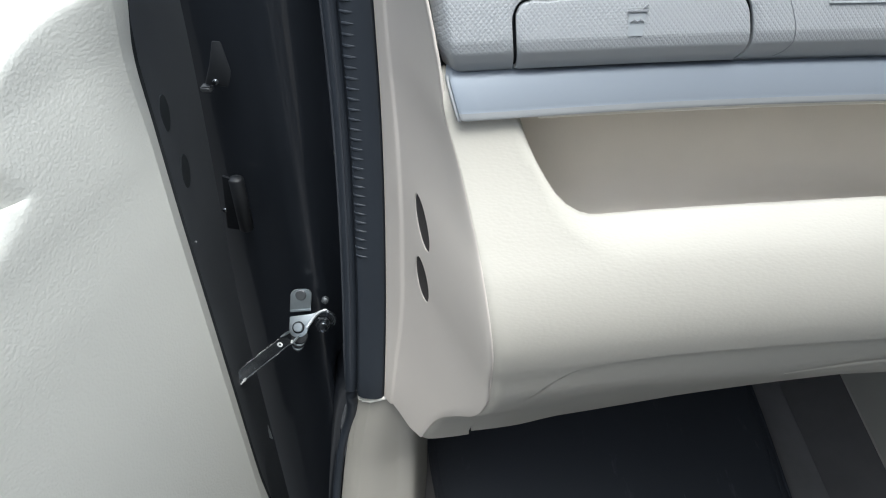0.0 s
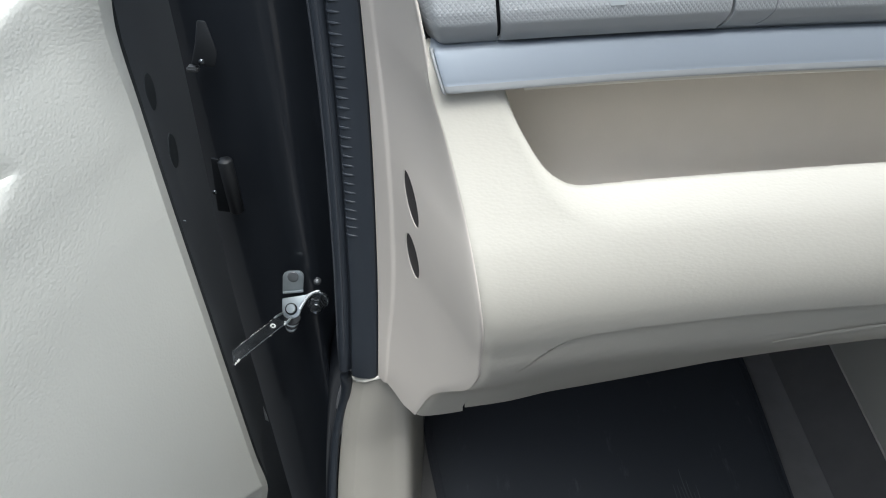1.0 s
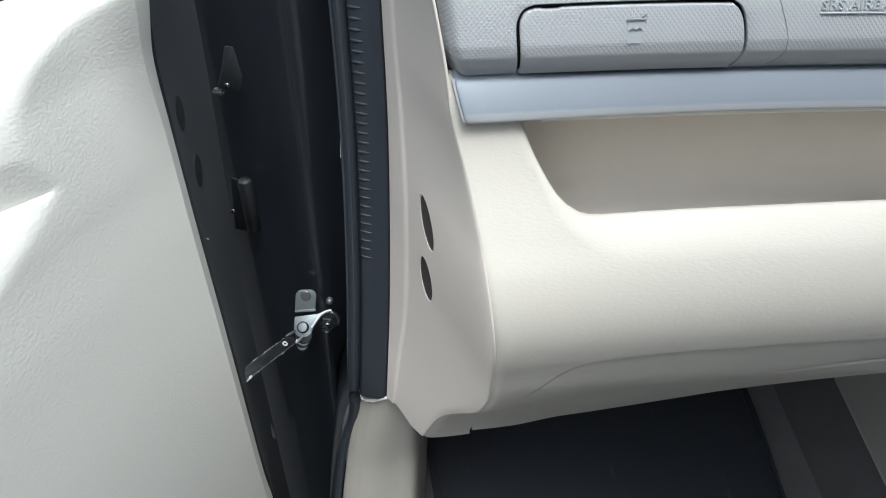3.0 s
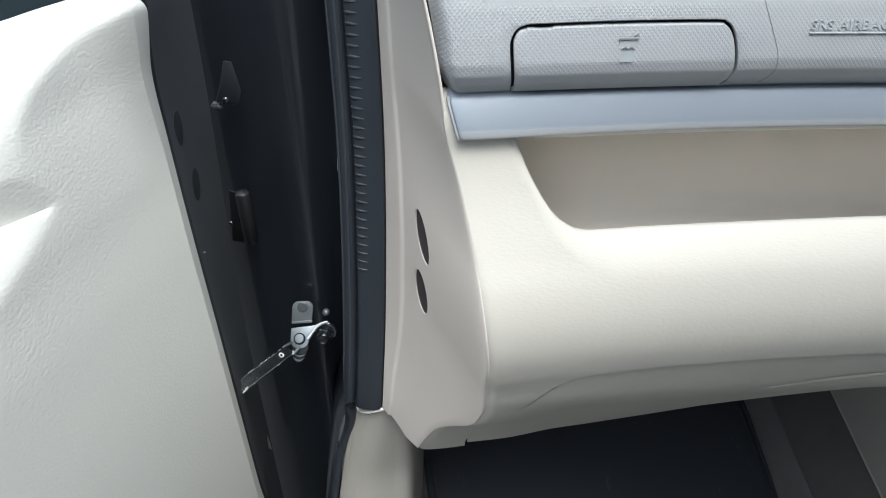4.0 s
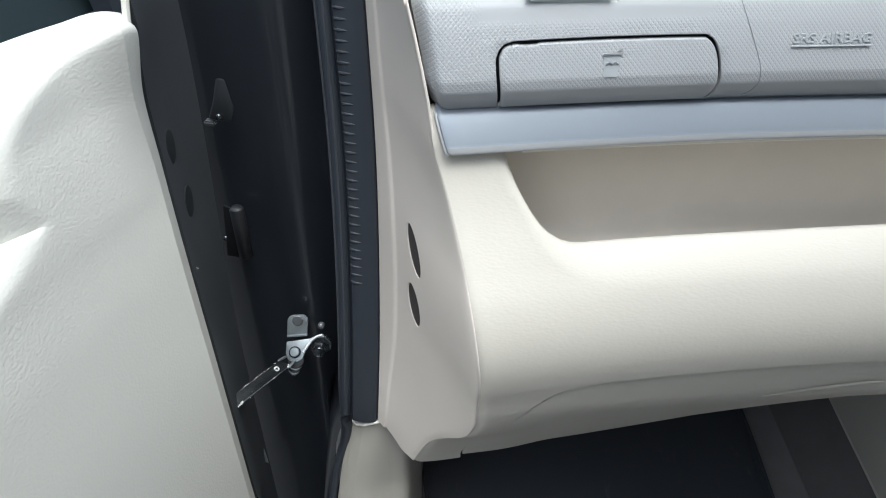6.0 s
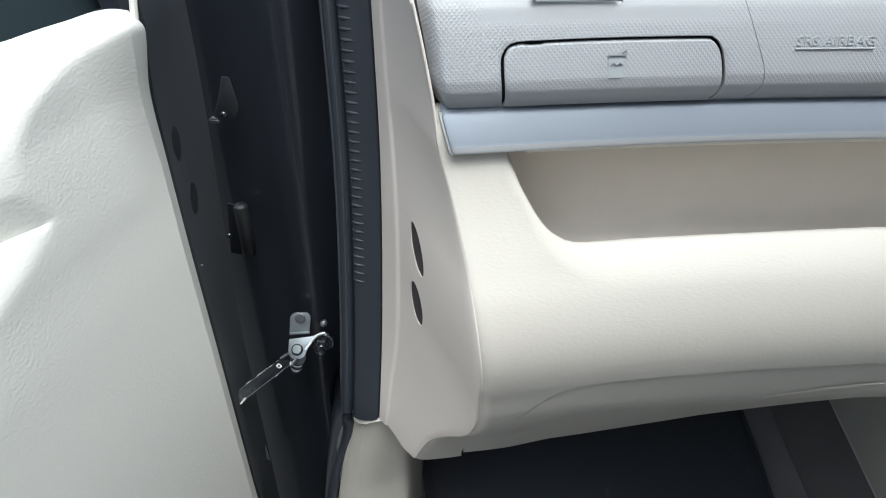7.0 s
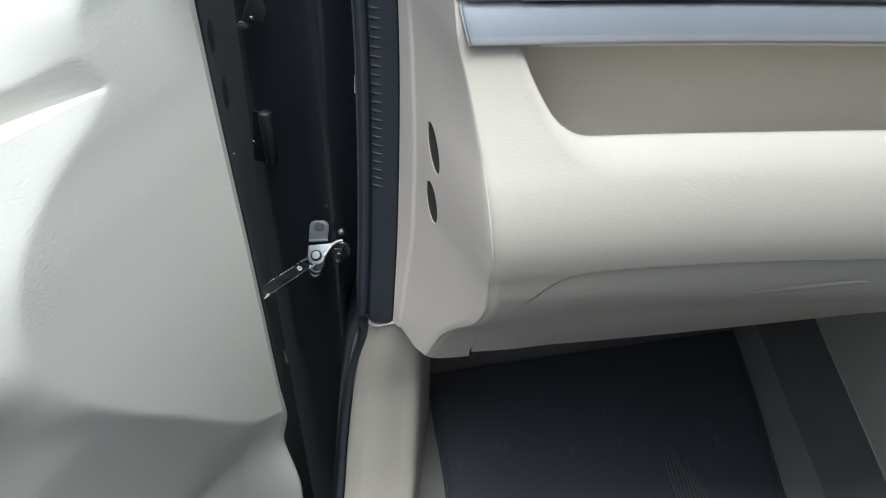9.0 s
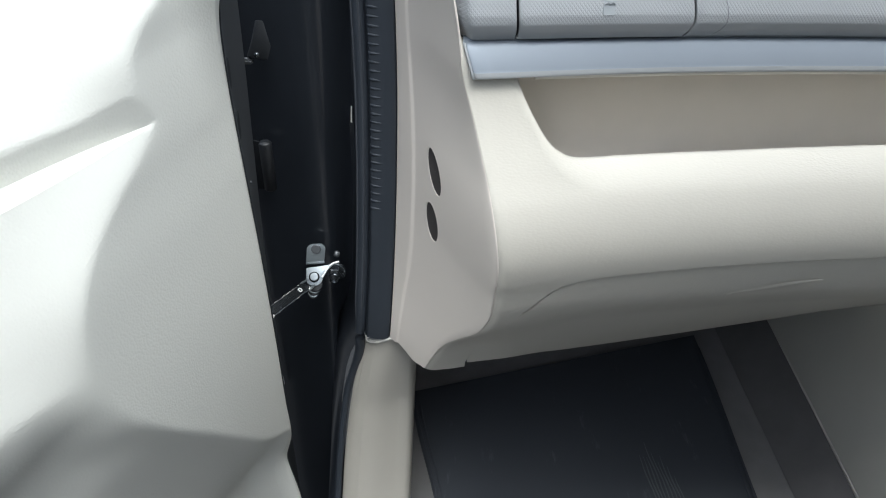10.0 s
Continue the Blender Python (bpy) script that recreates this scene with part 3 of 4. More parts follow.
# grey upper pad
PAD = [(1.0598, 0.017), (1.0612, 0.0115), (1.0645, 0.0068), (1.070, 0.0032), (1.0762, 0.0012), (1.083, 0.0020), (1.090, 0.0048), (1.10, 0.0090), (1.112, 0.0145), (1.122, 0.020), (1.130, 0.027), (1.139, 0.040), (1.150, 0.065), (1.165, 0.11), (1.19, 0.25), (1.20, 0.40)]


def pad_x(z):
    return lerp_table(END_EDGE, min(z, 1.2)) + 0.0028


def pad_pt(u, v):
    """u along the dashboard, v 0 to 1 from the strip up and ahead."""
    k = v * (len(PAD) - 1)
    i = min(int(k), len(PAD) - 2)
    t = k - i
    z = PAD[i][0] + (PAD[i + 1][0] - PAD[i][0]) * t
    o = PAD[i][1] + (PAD[i + 1][1] - PAD[i][1]) * t
    x = pad_x(z) + u
    w = 0.010 + max(0.0, lerp_table(PAD_EDGE, min(z, 1.2)) - lerp_table(END_EDGE, min(z, 1.2)))
    y = dash_line(x) + o + (0.006 + 0.9 * w) * smooth(w, -0.2 * w, u) ** 2
    return (x, y, z)


def pad_v(z):
    for i in range(len(PAD) - 1):
        if PAD[i][0] <= z <= PAD[i + 1][0]:
            return (i + (z - PAD[i][0]) / (PAD[i + 1][0] - PAD[i][0])) / (len(PAD) - 1)


def xz(x, z):
    """Pad coordinates of a place given by x and height."""
    return (x - pad_x(z), pad_v(z))


LID = [(0.0575, 1.0632), (0.0575, 1.073), (0.0552, 1.092), (0.0558, 1.0970), (0.0580, 1.1005), (0.0625, 1.1022), (0.070, 1.1027), (0.12, 1.1035), (0.180, 1.1035), (0.188, 1.1025), (0.1925, 1.099), (0.196, 1.092), (0.1985, 1.080), (0.1978, 1.0715), (0.1935, 1.0632)]


def lid_path(grow):
    """The lid's rounded outline, moved outwards by grow."""
    ring = [Vector(p) for p in soft_path(LID, 5)]
    ring = [Vector(p) for p in dense([tuple(p) for p in ring], 0.003)]
    out = []
    for i, p in enumerate(ring):
        e = (ring[(i + 2) % len(ring)] - ring[i - 2]).normalized()
        out.append(xz(p[0] - e[1] * grow, max(1.0603, p[1] + e[0] * grow)))
    return out


VENT = [(0.072, 1.1240), (0.128, 1.1228), (0.128, 1.1310), (0.072, 1.1318)]
vent_hole = [xz(x, z) for x, z in dense(VENT, 0.004)]
pad_outer = [(0.0, v) for v in span(1.0, 0.0, 50)] + [(u, 0.0) for u in span(0.01, 0.97, 60)] + [(0.985, v) for v in span(0.0, 1.0, 20)] + [(u, 1.0) for u in span(0.97, 0.01, 40)]
us_pad = [0.001, 0.0025, 0.004, 0.006, 0.008, 0.010] + span(0.012, 0.3, 60) + span(0.31, 0.98, 40)
vs_pad = span(0.01, 0.99, 80)
part("upper_pad", patch(pad_pt, pad_outer, [lid_path(0.0022), vent_hole], us_pad, vs_pad, skirt=0.004, roll=0.0007, clear=0.003), GREY, dash, "grey pad embossed with small diamonds")
lid = part("cup_holder_lid", patch(lambda u, v: tuple(Vector(pad_pt(u, v)) + Vector((0, -0.0008, 0))), lid_path(-0.0017), (), us_pad, vs_pad, skirt=0.004, roll=0.0012, clear=0.003), GREY, dash, "closed grey cup holder lid with an embossed cup sign")
part("lid_well", sheet([[(x, dash_line(x) + max(0.0085 + 0.42 * (z - 1.066), 0.0175 - 0.9 * (z - 1.06)), z) for x in span(0.050, 0.206, 12)] for z in (1.0615, 1.08, 1.095, 1.108)], 0.003), GAP, dash)


# embossed cup sign on the lid: cup, lid line, wave and straw
def on_pad(x, z, lift):
    p = pad_pt(*xz(x, z))
    return (p[0], p[1] - lift, p[2])


def bar(x0, z0, x1, z1, w, lift=0.0014, n=6):
    d = Vector((x1 - x0, z1 - z0)).normalized()
    s = Vector((-d[1], d[0])) * w / 2
    rows = []
    for i in range(n + 1):
        t = i / n
        cx, cz = x0 + (x1 - x0) * t, z0 + (z1 - z0) * t
        rows.append([on_pad(cx - s[0], cz - s[1], lift - 0.0008), on_pad(cx - s[0] * 0.7, cz - s[1] * 0.7, lift), on_pad(cx + s[0] * 0.7, cz + s[1] * 0.7, lift), on_pad(cx + s[0], cz + s[1], lift - 0.0008)])
    return sheet(rows)


def joined(bms):
    me = bpy.data.meshes.new("joined")
    out = bmesh.new()
    for b in bms:
        b.to_mesh(me)
        out.from_mesh(me)
        b.free()
    bpy.data.meshes.remove(me)
    return out


GREY_PLAIN = surface("plain_grey_plastic", (0.39, 0.415, 0.43), 0.4, grain=1500, relief=0.06, stain=0.04)
GREY_DARK = surface("shaded_grey_plastic", (0.24, 0.25, 0.26), 0.5, grain=1500, relief=0.06, stain=0.04)
cup_rows = [[on_pad(0.1265 + s * (0.0044 + 0.0008 * t), 1.0832 + 0.0118 * t, 0.0013) for s in span(-1, 1, 7)] for t in span(0, 1, 7)]
sign = part("cup_sign", sheet(cup_rows, 0.001), GREY_PLAIN, lid)
part("sign_lines", joined([bar(0.1205, 1.0962, 0.1328, 1.0962, 0.0012, 0.0022)] + [bar(0.1228 + 0.002 * k, 1.0912 + (0.0006 if k % 2 else -0.0006), 0.1248 + 0.002 * k, 1.0912 + (-0.0006 if k % 2 else 0.0006), 0.0007, 0.0022, 2) for k in range(4)] + [bar(0.1298, 1.0975, 0.1325, 1.0992, 0.0009, 0.0022, 3)]), GREY_DARK, lid)

# airbag cover seam and raised lettering
seam_line = soft_path([(0.2055, 1.1265), (0.2150, 1.1080), (0.2235, 1.0910), (0.2262, 1.0830), (0.2265, 1.0760), (0.2235, 1.0700), (0.2190, 1.0655)], 6)
part("cover_seam", sheet([[on_pad(x - w, z, l) for w, l in ((-0.0003, 0.0), (-0.00015, 0.0004), (0.00015, 0.0004), (0.0003, 0.0))] for x, z in seam_line]), GREY_DARK, dash)
fc = bpy.data.curves.new("letters", 'FONT')
fc.body, fc.size, fc.extrude, fc.resolution_u = "SRS AIRBAG", 0.0096, 0.0006, 2
tmp = bpy.data.objects.new("letters", fc)
scene.collection.objects.link(tmp)
bpy.context.view_layer.update()
tme = bpy.data.meshes.new_from_object(tmp.evaluated_get(bpy.context.evaluated_depsgraph_get()))
bpy.data.objects.remove(tmp)
wide = max(v.co.x for v in tme.vertices)
for v in tme.vertices:
    x = 0.2440 + v.co.x / wide * 0.0535
    z = 1.0993 + v.co.y * 0.82
    p = on_pad(x, z, 0.0003 + 0.6 * v.co.z)
    v.co = p
finish("lettering", tme, GREY_PLAIN, dash, "raised grey lettering SRS AIRBAG")
part("letter_rule", bar(0.2440, 1.0976, 0.2975, 1.0976, 0.0007, 0.0011, 20), GREY_PLAIN, dash)

# air vent above the lid
vent = part("air_vent", sheet([[(x, dash_line(x) + 0.034 + d, z) for x in span(0.060, 0.134, 10)] for z, d in ((1.117, 0.0), (1.126, 0.006), (1.138, 0.02))], 0.003), GAP, dash, "dark air vent with a bright slat")
part("vent_slat", sheet([[(x, dash_line(x) + d, z) for x in span(0.070, 0.124, 12)] for z, d in ((1.1262, 0.0205), (1.1275, 0.0190), (1.1290, 0.0200), (1.1295, 0.0240))]), STEEL_LIGHT, vent)

# ---------------------------------------------------------------- kick panel
KICK = [(0.30, -0.100, 0.33), (0.38, -0.100, 0.37), (0.45, -0.098, 0.415), (0.50, -0.096, 0.437), (0.56, -0.091, 0.458), (0.62, -0.083, 0.473), (0.66, -0.0755, 0.479), (0.70, -0.066, 0.478), (0.712, -0.0635, 0.477)]
kick = thing("kick_panel", "cream moulded kick panel with a bright rim below the seal", "trim panel")
KICK_TOP = [(-0.080, 0.6895), (-0.0698, 0.6890), (-0.0655, 0.6885), (-0.058, 0.6918), (-0.048, 0.6965), (-0.040, 0.6990), (-0.034, 0.6990), (0.0, 0.6990)]
rows = []
for z in [0.30] + span(0.34, 0.6965, 42):
    kx, ky = lerp_table(KICK, z)
    ry = min(ky + 0.012, 0.478)
    pl = [(kx + 0.001, ky + 0.03), (kx - 0.0003, ky + 0.004), (kx + 0.0012, ky + 0.0008), (kx + 0.005, ky - 0.001)]
    pl += [(kx + (-0.020 - kx) * t, ky + (ry - ky) * t - 0.0105 * (1 - 0.45 * smooth(0.64, 0.6965, z)) * min(t / 0.27, 1.0) * (1 - smooth(0.45, 1.0, t))) for t in (0.09, 0.18, 0.25, 0.27, 0.29, 0.36, 0.45, 0.55, 0.65, 0.75, 0.83, 0.9)]
    pl += [(-0.0175, ry - 0.0005), (-0.0130, ry + 0.003), (-0.0100, ry + 0.010), (-0.0085, ry + 0.03), (-0.0075, 0.62)]
    q = []
    for i, (x, y) in enumerate(pl):
        dz = smooth(0.65, 0.6965, z) * (lerp_table(KICK_TOP, x) - 0.6965)
        q.append((x, y, z + dz))
    rows.append(q)
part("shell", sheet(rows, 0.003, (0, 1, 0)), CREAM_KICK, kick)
top = [p for p in rows[-1][1:] if p[0] < -0.0325]
rim = soft_path3([(top[0][0] - 0.0004, top[0][1] + 0.002, top[0][2] + 0.0045)] + [(x, y - 0.0010, z + 0.0002) for x, y, z in top])
part("upper_rim", tube(rim, 0.0019, 8), CREAM_LIP, kick)

# ---------------------------------------------------------------- door seal
seal = thing("door_seal", "black rubber door seal along the pillar with moulded ribs", "weatherstrip")


def seal_c(z):
    return Vector((lerp_table(SEAL_X, z) - 0.014, lerp_table(SEAL_Y, z) + 0.006, z))


rows = []
for z in span(0.701, 1.16, 60):
    c = seal_c(z)
    rows.append([tuple(c + Vector((dx, dy, 0))) for dx, dy in ((-0.017, 0.03), (-0.0165, 0.004), (-0.0135, -0.003), (-0.008, -0.005), (0.004, -0.006), (0.010, -0.004), (0.0135, 0.002), (0.0145, 0.03))])
part("bulb", sheet(rows), RUBBER, seal)
rib_mesh = None
for k in range(37):
    c = seal_c(0.8585 + 0.0080 * k)
    if rib_mesh is None:
        rib = part("rib", tube([(-0.0150, 0.0004, 0), (-0.0138, -0.0022, 0), (-0.0115, -0.0038, 0), (-0.0085, -0.0046, 0), (-0.0055, -0.0049, 0), (-0.0030, -0.0050, 0)], [0.0003, 0.0009, 0.0013, 0.0013, 0.0009, 0.0003], 8), RUBBER, seal)
        rib_mesh = rib.data
    else:
        rib = new("rib", rib_mesh)
        rib.parent = seal
    rib.location = c
# outer lip of the seal, running on down beside the kick panel
lipc = []
for z in span(1.16, 0.30, 80):
    if z > 0.70:
        c = seal_c(z) + Vector((-0.0225, 0.006, 0))
    else:
        kx, ky = lerp_table(KICK, z)
        w = smooth(0.70, 0.60, z)
        c0 = seal_c(0.70) + Vector((-0.0225, 0.006, 0))
        c = Vector((kx - 0.0065, ky + 0.006, z)) * w + Vector((c0.x, c0.y, z)) * (1 - w)
    lipc.append(c)
part("outer_lip", tube(lipc, [0.0062 - 0.0016 * smooth(0.70, 0.60, c.z) for c in lipc], 12), RUBBER, seal)
# two beads of slightly paler rubber along the lip
for dx, dy in ((-0.0062, -0.0015), (0.0005, -0.0058)):
    part("lip_bead", tube([c + Vector((dx, dy, 0)) for c in lipc if c.z > 0.71], [0.0011 * smooth(0.71, 0.76, c.z) + 0.0001 for c in lipc if c.z > 0.71], 6), RUBBER_PALE, seal)

# ---------------------------------------------------------------- hinge pillar
pillar = thing("hinge_pillar", "black painted steel hinge pillar of the car body", "car body")


def pillar_pt(u, z):
    """u 0 beside the seal, 1 at the outer skin."""
    c = seal_c(max(0.6, z))
    x0, y0 = c.x - 0.020, c.y + 0.022
    if z < 0.712:
        kx, ky = lerp_table(KICK, z)
        w = smooth(0.712, 0.62, z)
        x0, y0 = x0 + (kx - 0.012 - x0) * w, y0 + (ky + 0.03 - y0) * w
    tab = ((0.0, x0, y0), (0.08, x0 - 0.010, y0 + 0.020), (0.16, x0 - 0.020, 0.578), (0.3, -0.115, 0.552), (0.6, -0.165, 0.562), (0.85, -0.215, 0.580), (1.0, -0.27, 0.62))
    x, y = lerp_table(tab, u)
    return (x, y, z)


rows = [[pillar_pt(u, z) for u in span(0, 1, 36)] for z in span(0.02, 1.16, 60)]
part("shell", sheet(rows, 0.004), PAINT, pillar, "black painted steel")
HINGE_BLACK = surface("hinge_black", (0.013, 0.0145, 0.017), 0.5, grain=200, relief=0.1, stain=0.3, spec=0.3)
# door hinges, mostly in shade: a tapered leaf above, a half-round knuckle below
HINGE_GREY = surface("shaded_hinge_paint", (0.016, 0.018, 0.021), 0.5, grain=200, relief=0.05, stain=0.3, spec=0.6)
part("hinge_leaf", slab([(-0.181, 0.546, 0.996), (-0.161, 0.542, 0.996), (-0.157, 0.544, 1.008), (-0.163, 0.550, 1.030), (-0.170, 0.551, 1.030), (-0.175, 0.549, 1.012)], (0.002, -0.004, 0.001), 0.0016), HINGE_GREY, pillar)
part("hinge_bolt", disc((-0.1690, 0.539, 1.0010), (0.3, -1, 0.3), 0.0024, 0.0016, 12, 0.0006, 0.0005), STEEL_DARK, pillar)
# small paler box painting the highlight at the leaf's lower corner
part("hinge_glint", box((-0.1840, 0.540, 0.9905), (-0.1745, 0.548, 0.9955), 0.0014), STEEL_DUSK, pillar)
part("hinge_knuckle", tube([(-0.1755, 0.551, z) for z in (0.8440, 0.8450, 0.8462, 0.875, 0.9015, 0.9030, 0.9040)], [0.0010, 0.0058, 0.0068, 0.0068, 0.0068, 0.0056, 0.0010], 20), HINGE_GREY, pillar)
part("hinge_leaf", slab([(-0.194, 0.552, 0.846), (-0.180, 0.550, 0.846), (-0.180, 0.551, 0.904), (-0.188, 0.554, 0.904)], (0.0, -0.003, 0), 0.0012), HINGE_BLACK, pillar)
part("hinge_bolt", disc((-0.1880, 0.5415, 0.8735), (0.2, -1, 0.3), 0.0022, 0.0016, 12, 0.0006, 0.0005), STEEL_DARK, pillar)
part("sill", box((-0.19, -1.2, 0.06), (-0.105, 0.50, 0.20), 0.02), PAINT, pillar)
# pale slip added for the gleam of outside light beside the seal
part("gleam_tab", slab([(-0.0876, 0.5685, 0.922), (-0.0860, 0.5685, 0.921), (-0.0860, 0.5715, 0.938), (-0.0872, 0.5715, 0.939)], (0, -0.001, 0), 0.0), CREAM_LIP, pillar, "small pale slip standing for a gleam behind the seal")
part("drain_lip", slab([(-0.1768, 0.4880, 0.598), (-0.1722, 0.4866, 0.597), (-0.1728, 0.4872, 0.608), (-0.1744, 0.4880, 0.622), (-0.1758, 0.4884, 0.612)], (0.0006, -0.002, 0), 0.0006), STEEL_LIGHT, pillar, "bright drain lip")

# ---------------------------------------------------------------- door check strap
check = thing("door_check", "zinc plated door check bolted to the pillar with greasy dark arm", "door check")


def plate(outline, frame_o, ax, ay, thick, bevel=0.0008):
    o, ax, ay = Vector(frame_o), Vector(ax), Vector(ay)
    n = ax.cross(ay).normalized()
    return slab([tuple(o + ax * a + ay * b) for a, b in outline], tuple(n * thick), bevel)


BX, BY = Vector((1.0, 0.12, 0.0)), Vector((0.02, 0.40, 0.92))
def rounded(cx, cy, r, a0, a1, n=7):
    return [(cx + r * math.cos(radians(a)), cy + r * math.sin(radians(a))) for a in span(a0, a1, n)]


part("bracket", plate([(-0.0112, -0.0172), (0.0092, -0.0168)] + rounded(0.0035, -0.0018, 0.0068, -10, 90) + rounded(-0.0040, -0.0018, 0.0068, 90, 190), (-0.128, 0.5345, 0.7775), BX, BY, -0.003, 0.0006), STEEL, check)
part("bracket_fold", plate([(-0.0110, -0.0185), (0.0098, -0.0178), (0.0098, -0.0150), (-0.0110, -0.0160)], (-0.128, 0.5335, 0.7775), BX, BY, -0.003, 0.0010), STEEL, check)
part("upper_rivet", disc((-0.1284, 0.5345, 0.7765), (0.0, -0.92, 0.4), 0.0056, 0.0016, 20, 0.0002, 0.0008), STEEL_DUSK, check, sharp=20)
TY = Vector((0.02, 0.75, 0.62))
part("bracket_tongue", plate([(-0.0110, 0.0140)] + rounded(-0.0003, 0.0022, 0.0100, 185, 320, 12) + [(0.0100, 0.0050), (0.0118, 0.0092), (0.0146, 0.0132), (0.0190, 0.0165), (0.0250, 0.0180), (0.0256, 0.0206), (0.0185, 0.0196), (0.0125, 0.0166), (0.0085, 0.0160)], (-0.1272, 0.5090, 0.7528), BX, TY, -0.0028, 0.0006), STEEL_MID, check)
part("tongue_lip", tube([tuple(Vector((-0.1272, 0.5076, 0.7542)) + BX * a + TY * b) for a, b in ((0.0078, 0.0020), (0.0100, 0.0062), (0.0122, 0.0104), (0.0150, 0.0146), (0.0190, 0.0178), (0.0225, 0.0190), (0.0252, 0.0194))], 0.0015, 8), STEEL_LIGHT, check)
part("pivot_pin", disc((-0.1280, 0.5100, 0.7552), (0.0, -0.62, 0.75), 0.0060, 0.0018, 24, 0.0004, 0.0008), HINGE_BLACK, check, "dark rim round the pivot")
part("pivot_pin_head", disc((-0.1279, 0.5088, 0.7566), (0.0, -0.62, 0.75), 0.0048, 0.0013, 24, 0.0001, 0.0005), STEEL_MID, check, sharp=20)
part("bolt_washer", disc((-0.1062, 0.534, 0.7455), (0.05, -1, 0.25), 0.0108, 0.003, 24, 0.0, 0.001), STEEL_DARK, check)
part("fixing_bolt", disc((-0.1075, 0.531, 0.7435), (0.05, -1, 0.25), 0.0092, 0.007, 6, -0.0012, 0.0016), STEEL_DARK, check, "dark hexagon bolt head")
part("bolt_collar", disc((-0.1078, 0.5245, 0.7420), (0.05, -1, 0.25), 0.0060, 0.002, 18, -0.0016, 0.0008), STEEL_DARK, check)
# pale part-rings painting the highlights on the bolt's and washer's rims
part("bolt_glint", tube([tuple(Vector((-0.1077, 0.5248, 0.7426)) + Vector((1, 0.05, 0)) * 0.0074 * math.cos(a) + Vector((0, 0.24, 0.97)) * 0.0074 * math.sin(a)) for a in span(0.35, 2.6, 14)], [0.0003] + [0.00055] * 12 + [0.0003], 6), STEEL_LIGHT, check)
part("washer_glint", tube([tuple(Vector((-0.1064, 0.5305, 0.7452)) + Vector((1, 0.05, 0)) * 0.0104 * math.cos(a) + Vector((0, 0.24, 0.97)) * 0.0104 * math.sin(a)) for a in span(-0.5, 1.9, 14)], [0.0002] + [0.00045] * 12 + [0.0002], 6), STEEL_MID, check)
part("stud", disc((-0.1056, 0.540, 0.7670), (0.05, -1, 0.25), 0.0036, 0.005, 16, 0.001, 0.001), STEEL_DUSK, check)
# stacked washers and bush under the pivot
for k, (r, m) in enumerate(((0.0086, HINGE_BLACK), (0.0074, STEEL), (0.0070, HINGE_BLACK), (0.0062, STEEL_MID), (0.0050, HINGE_BLACK))):
    part("spacer", disc((-0.1270 - 0.0006 * k, 0.5065 - 0.0012 * k, 0.7470 - 0.0030 * k), (0.0, -0.62, 0.75), r, 0.0018, 20, 0.0, 0.0006), m, check)
AD = (Vector((-0.30, -0.95, 0.08)).normalized() - 0.175 * Vector((0.75, -0.26, -0.58)).normalized()).normalized()
AS = Vector((0.75, -0.26, -0.58)).normalized()
AO = Vector((-0.1285, 0.5085, 0.7510))
part("arm", plate([(0.0175, -0.0042), (0.021, -0.0055), (0.130, -0.0060), (0.130, 0.0052), (0.0165, 0.0056), (0.0160, 0.0030)], AO, AD, AS, 0.004, 0.0010), STEEL_DARK, check, "greasy dark steel arm")
AN = AD.cross(AS).normalized()
if AN.z < 0:
    AN = -AN
# clevis ends where the arm meets the pivot; thin rods paint its edge highlights
for b, a0, a1, m in ((-0.0062, 0.0085, 0.0215, STEEL_MID), (0.0058, 0.0075, 0.0200, STEEL)):
    part("arm_clevis", tube([tuple(AO + AD * a + AS * (b * (0.75 + 0.25 * (a - a0) / (a1 - a0))) + AN * 0.0036) for a in span(a0, a1, 6)], [0.0006, 0.0013, 0.0014, 0.0013, 0.0012, 0.0005], 8), m, check)
part("arm_glint", tube([tuple(AO + AD * a + AS * 0.0050 + AN * 0.0040) for a in span(0.022, 0.088, 8)], [0.0002, 0.0005, 0.0004, 0.0006, 0.0004, 0.0006, 0.0005, 0.0002], 6), STEEL_MID, check)
part("arm_glint", tube([tuple(AO + AD * a - AS * 0.0054 + AN * 0.0040) for a in span(0.030, 0.080, 8)], [0.0002, 0.0004, 0.0003, 0.0005, 0.0003, 0.0004, 0.0004, 0.0002], 6), STEEL_DUSK, check)
part("grease_ring", tube([tuple(AO + AD * (0.0295 + 0.0020 * math.cos(a)) + AS * (-0.0005 + 0.0020 * math.sin(a)) + AN * 0.0044) for a in span(0, 6.0, 14)], 0.0008, 6), GREASE_GLINT, check)
# thin pale flecks that paint glints along the arm's edges
rnd = random.Random(4)
for k in range(15):
    side = -0.0058 if k % 3 else 0.0052
    a = 0.024 + 0.062 * rnd.random()
    ln = rnd.choice((0.0012, 0.002, 0.003, 0.007, 0.010))
    q = AO + AD * a + AS * side + AN * 0.0040
    tilt = AS * rnd.uniform(-0.0002, 0.0016) * (1 if side > 0 else -0.5)
    part("glint_fleck", tube([tuple(q), tuple(q + AD * ln * 0.5 + tilt * 0.3), tuple(q + AD * ln + tilt)], [0.00015, 0.00032, 0.00012], 5), GREASE_GLINT, check)
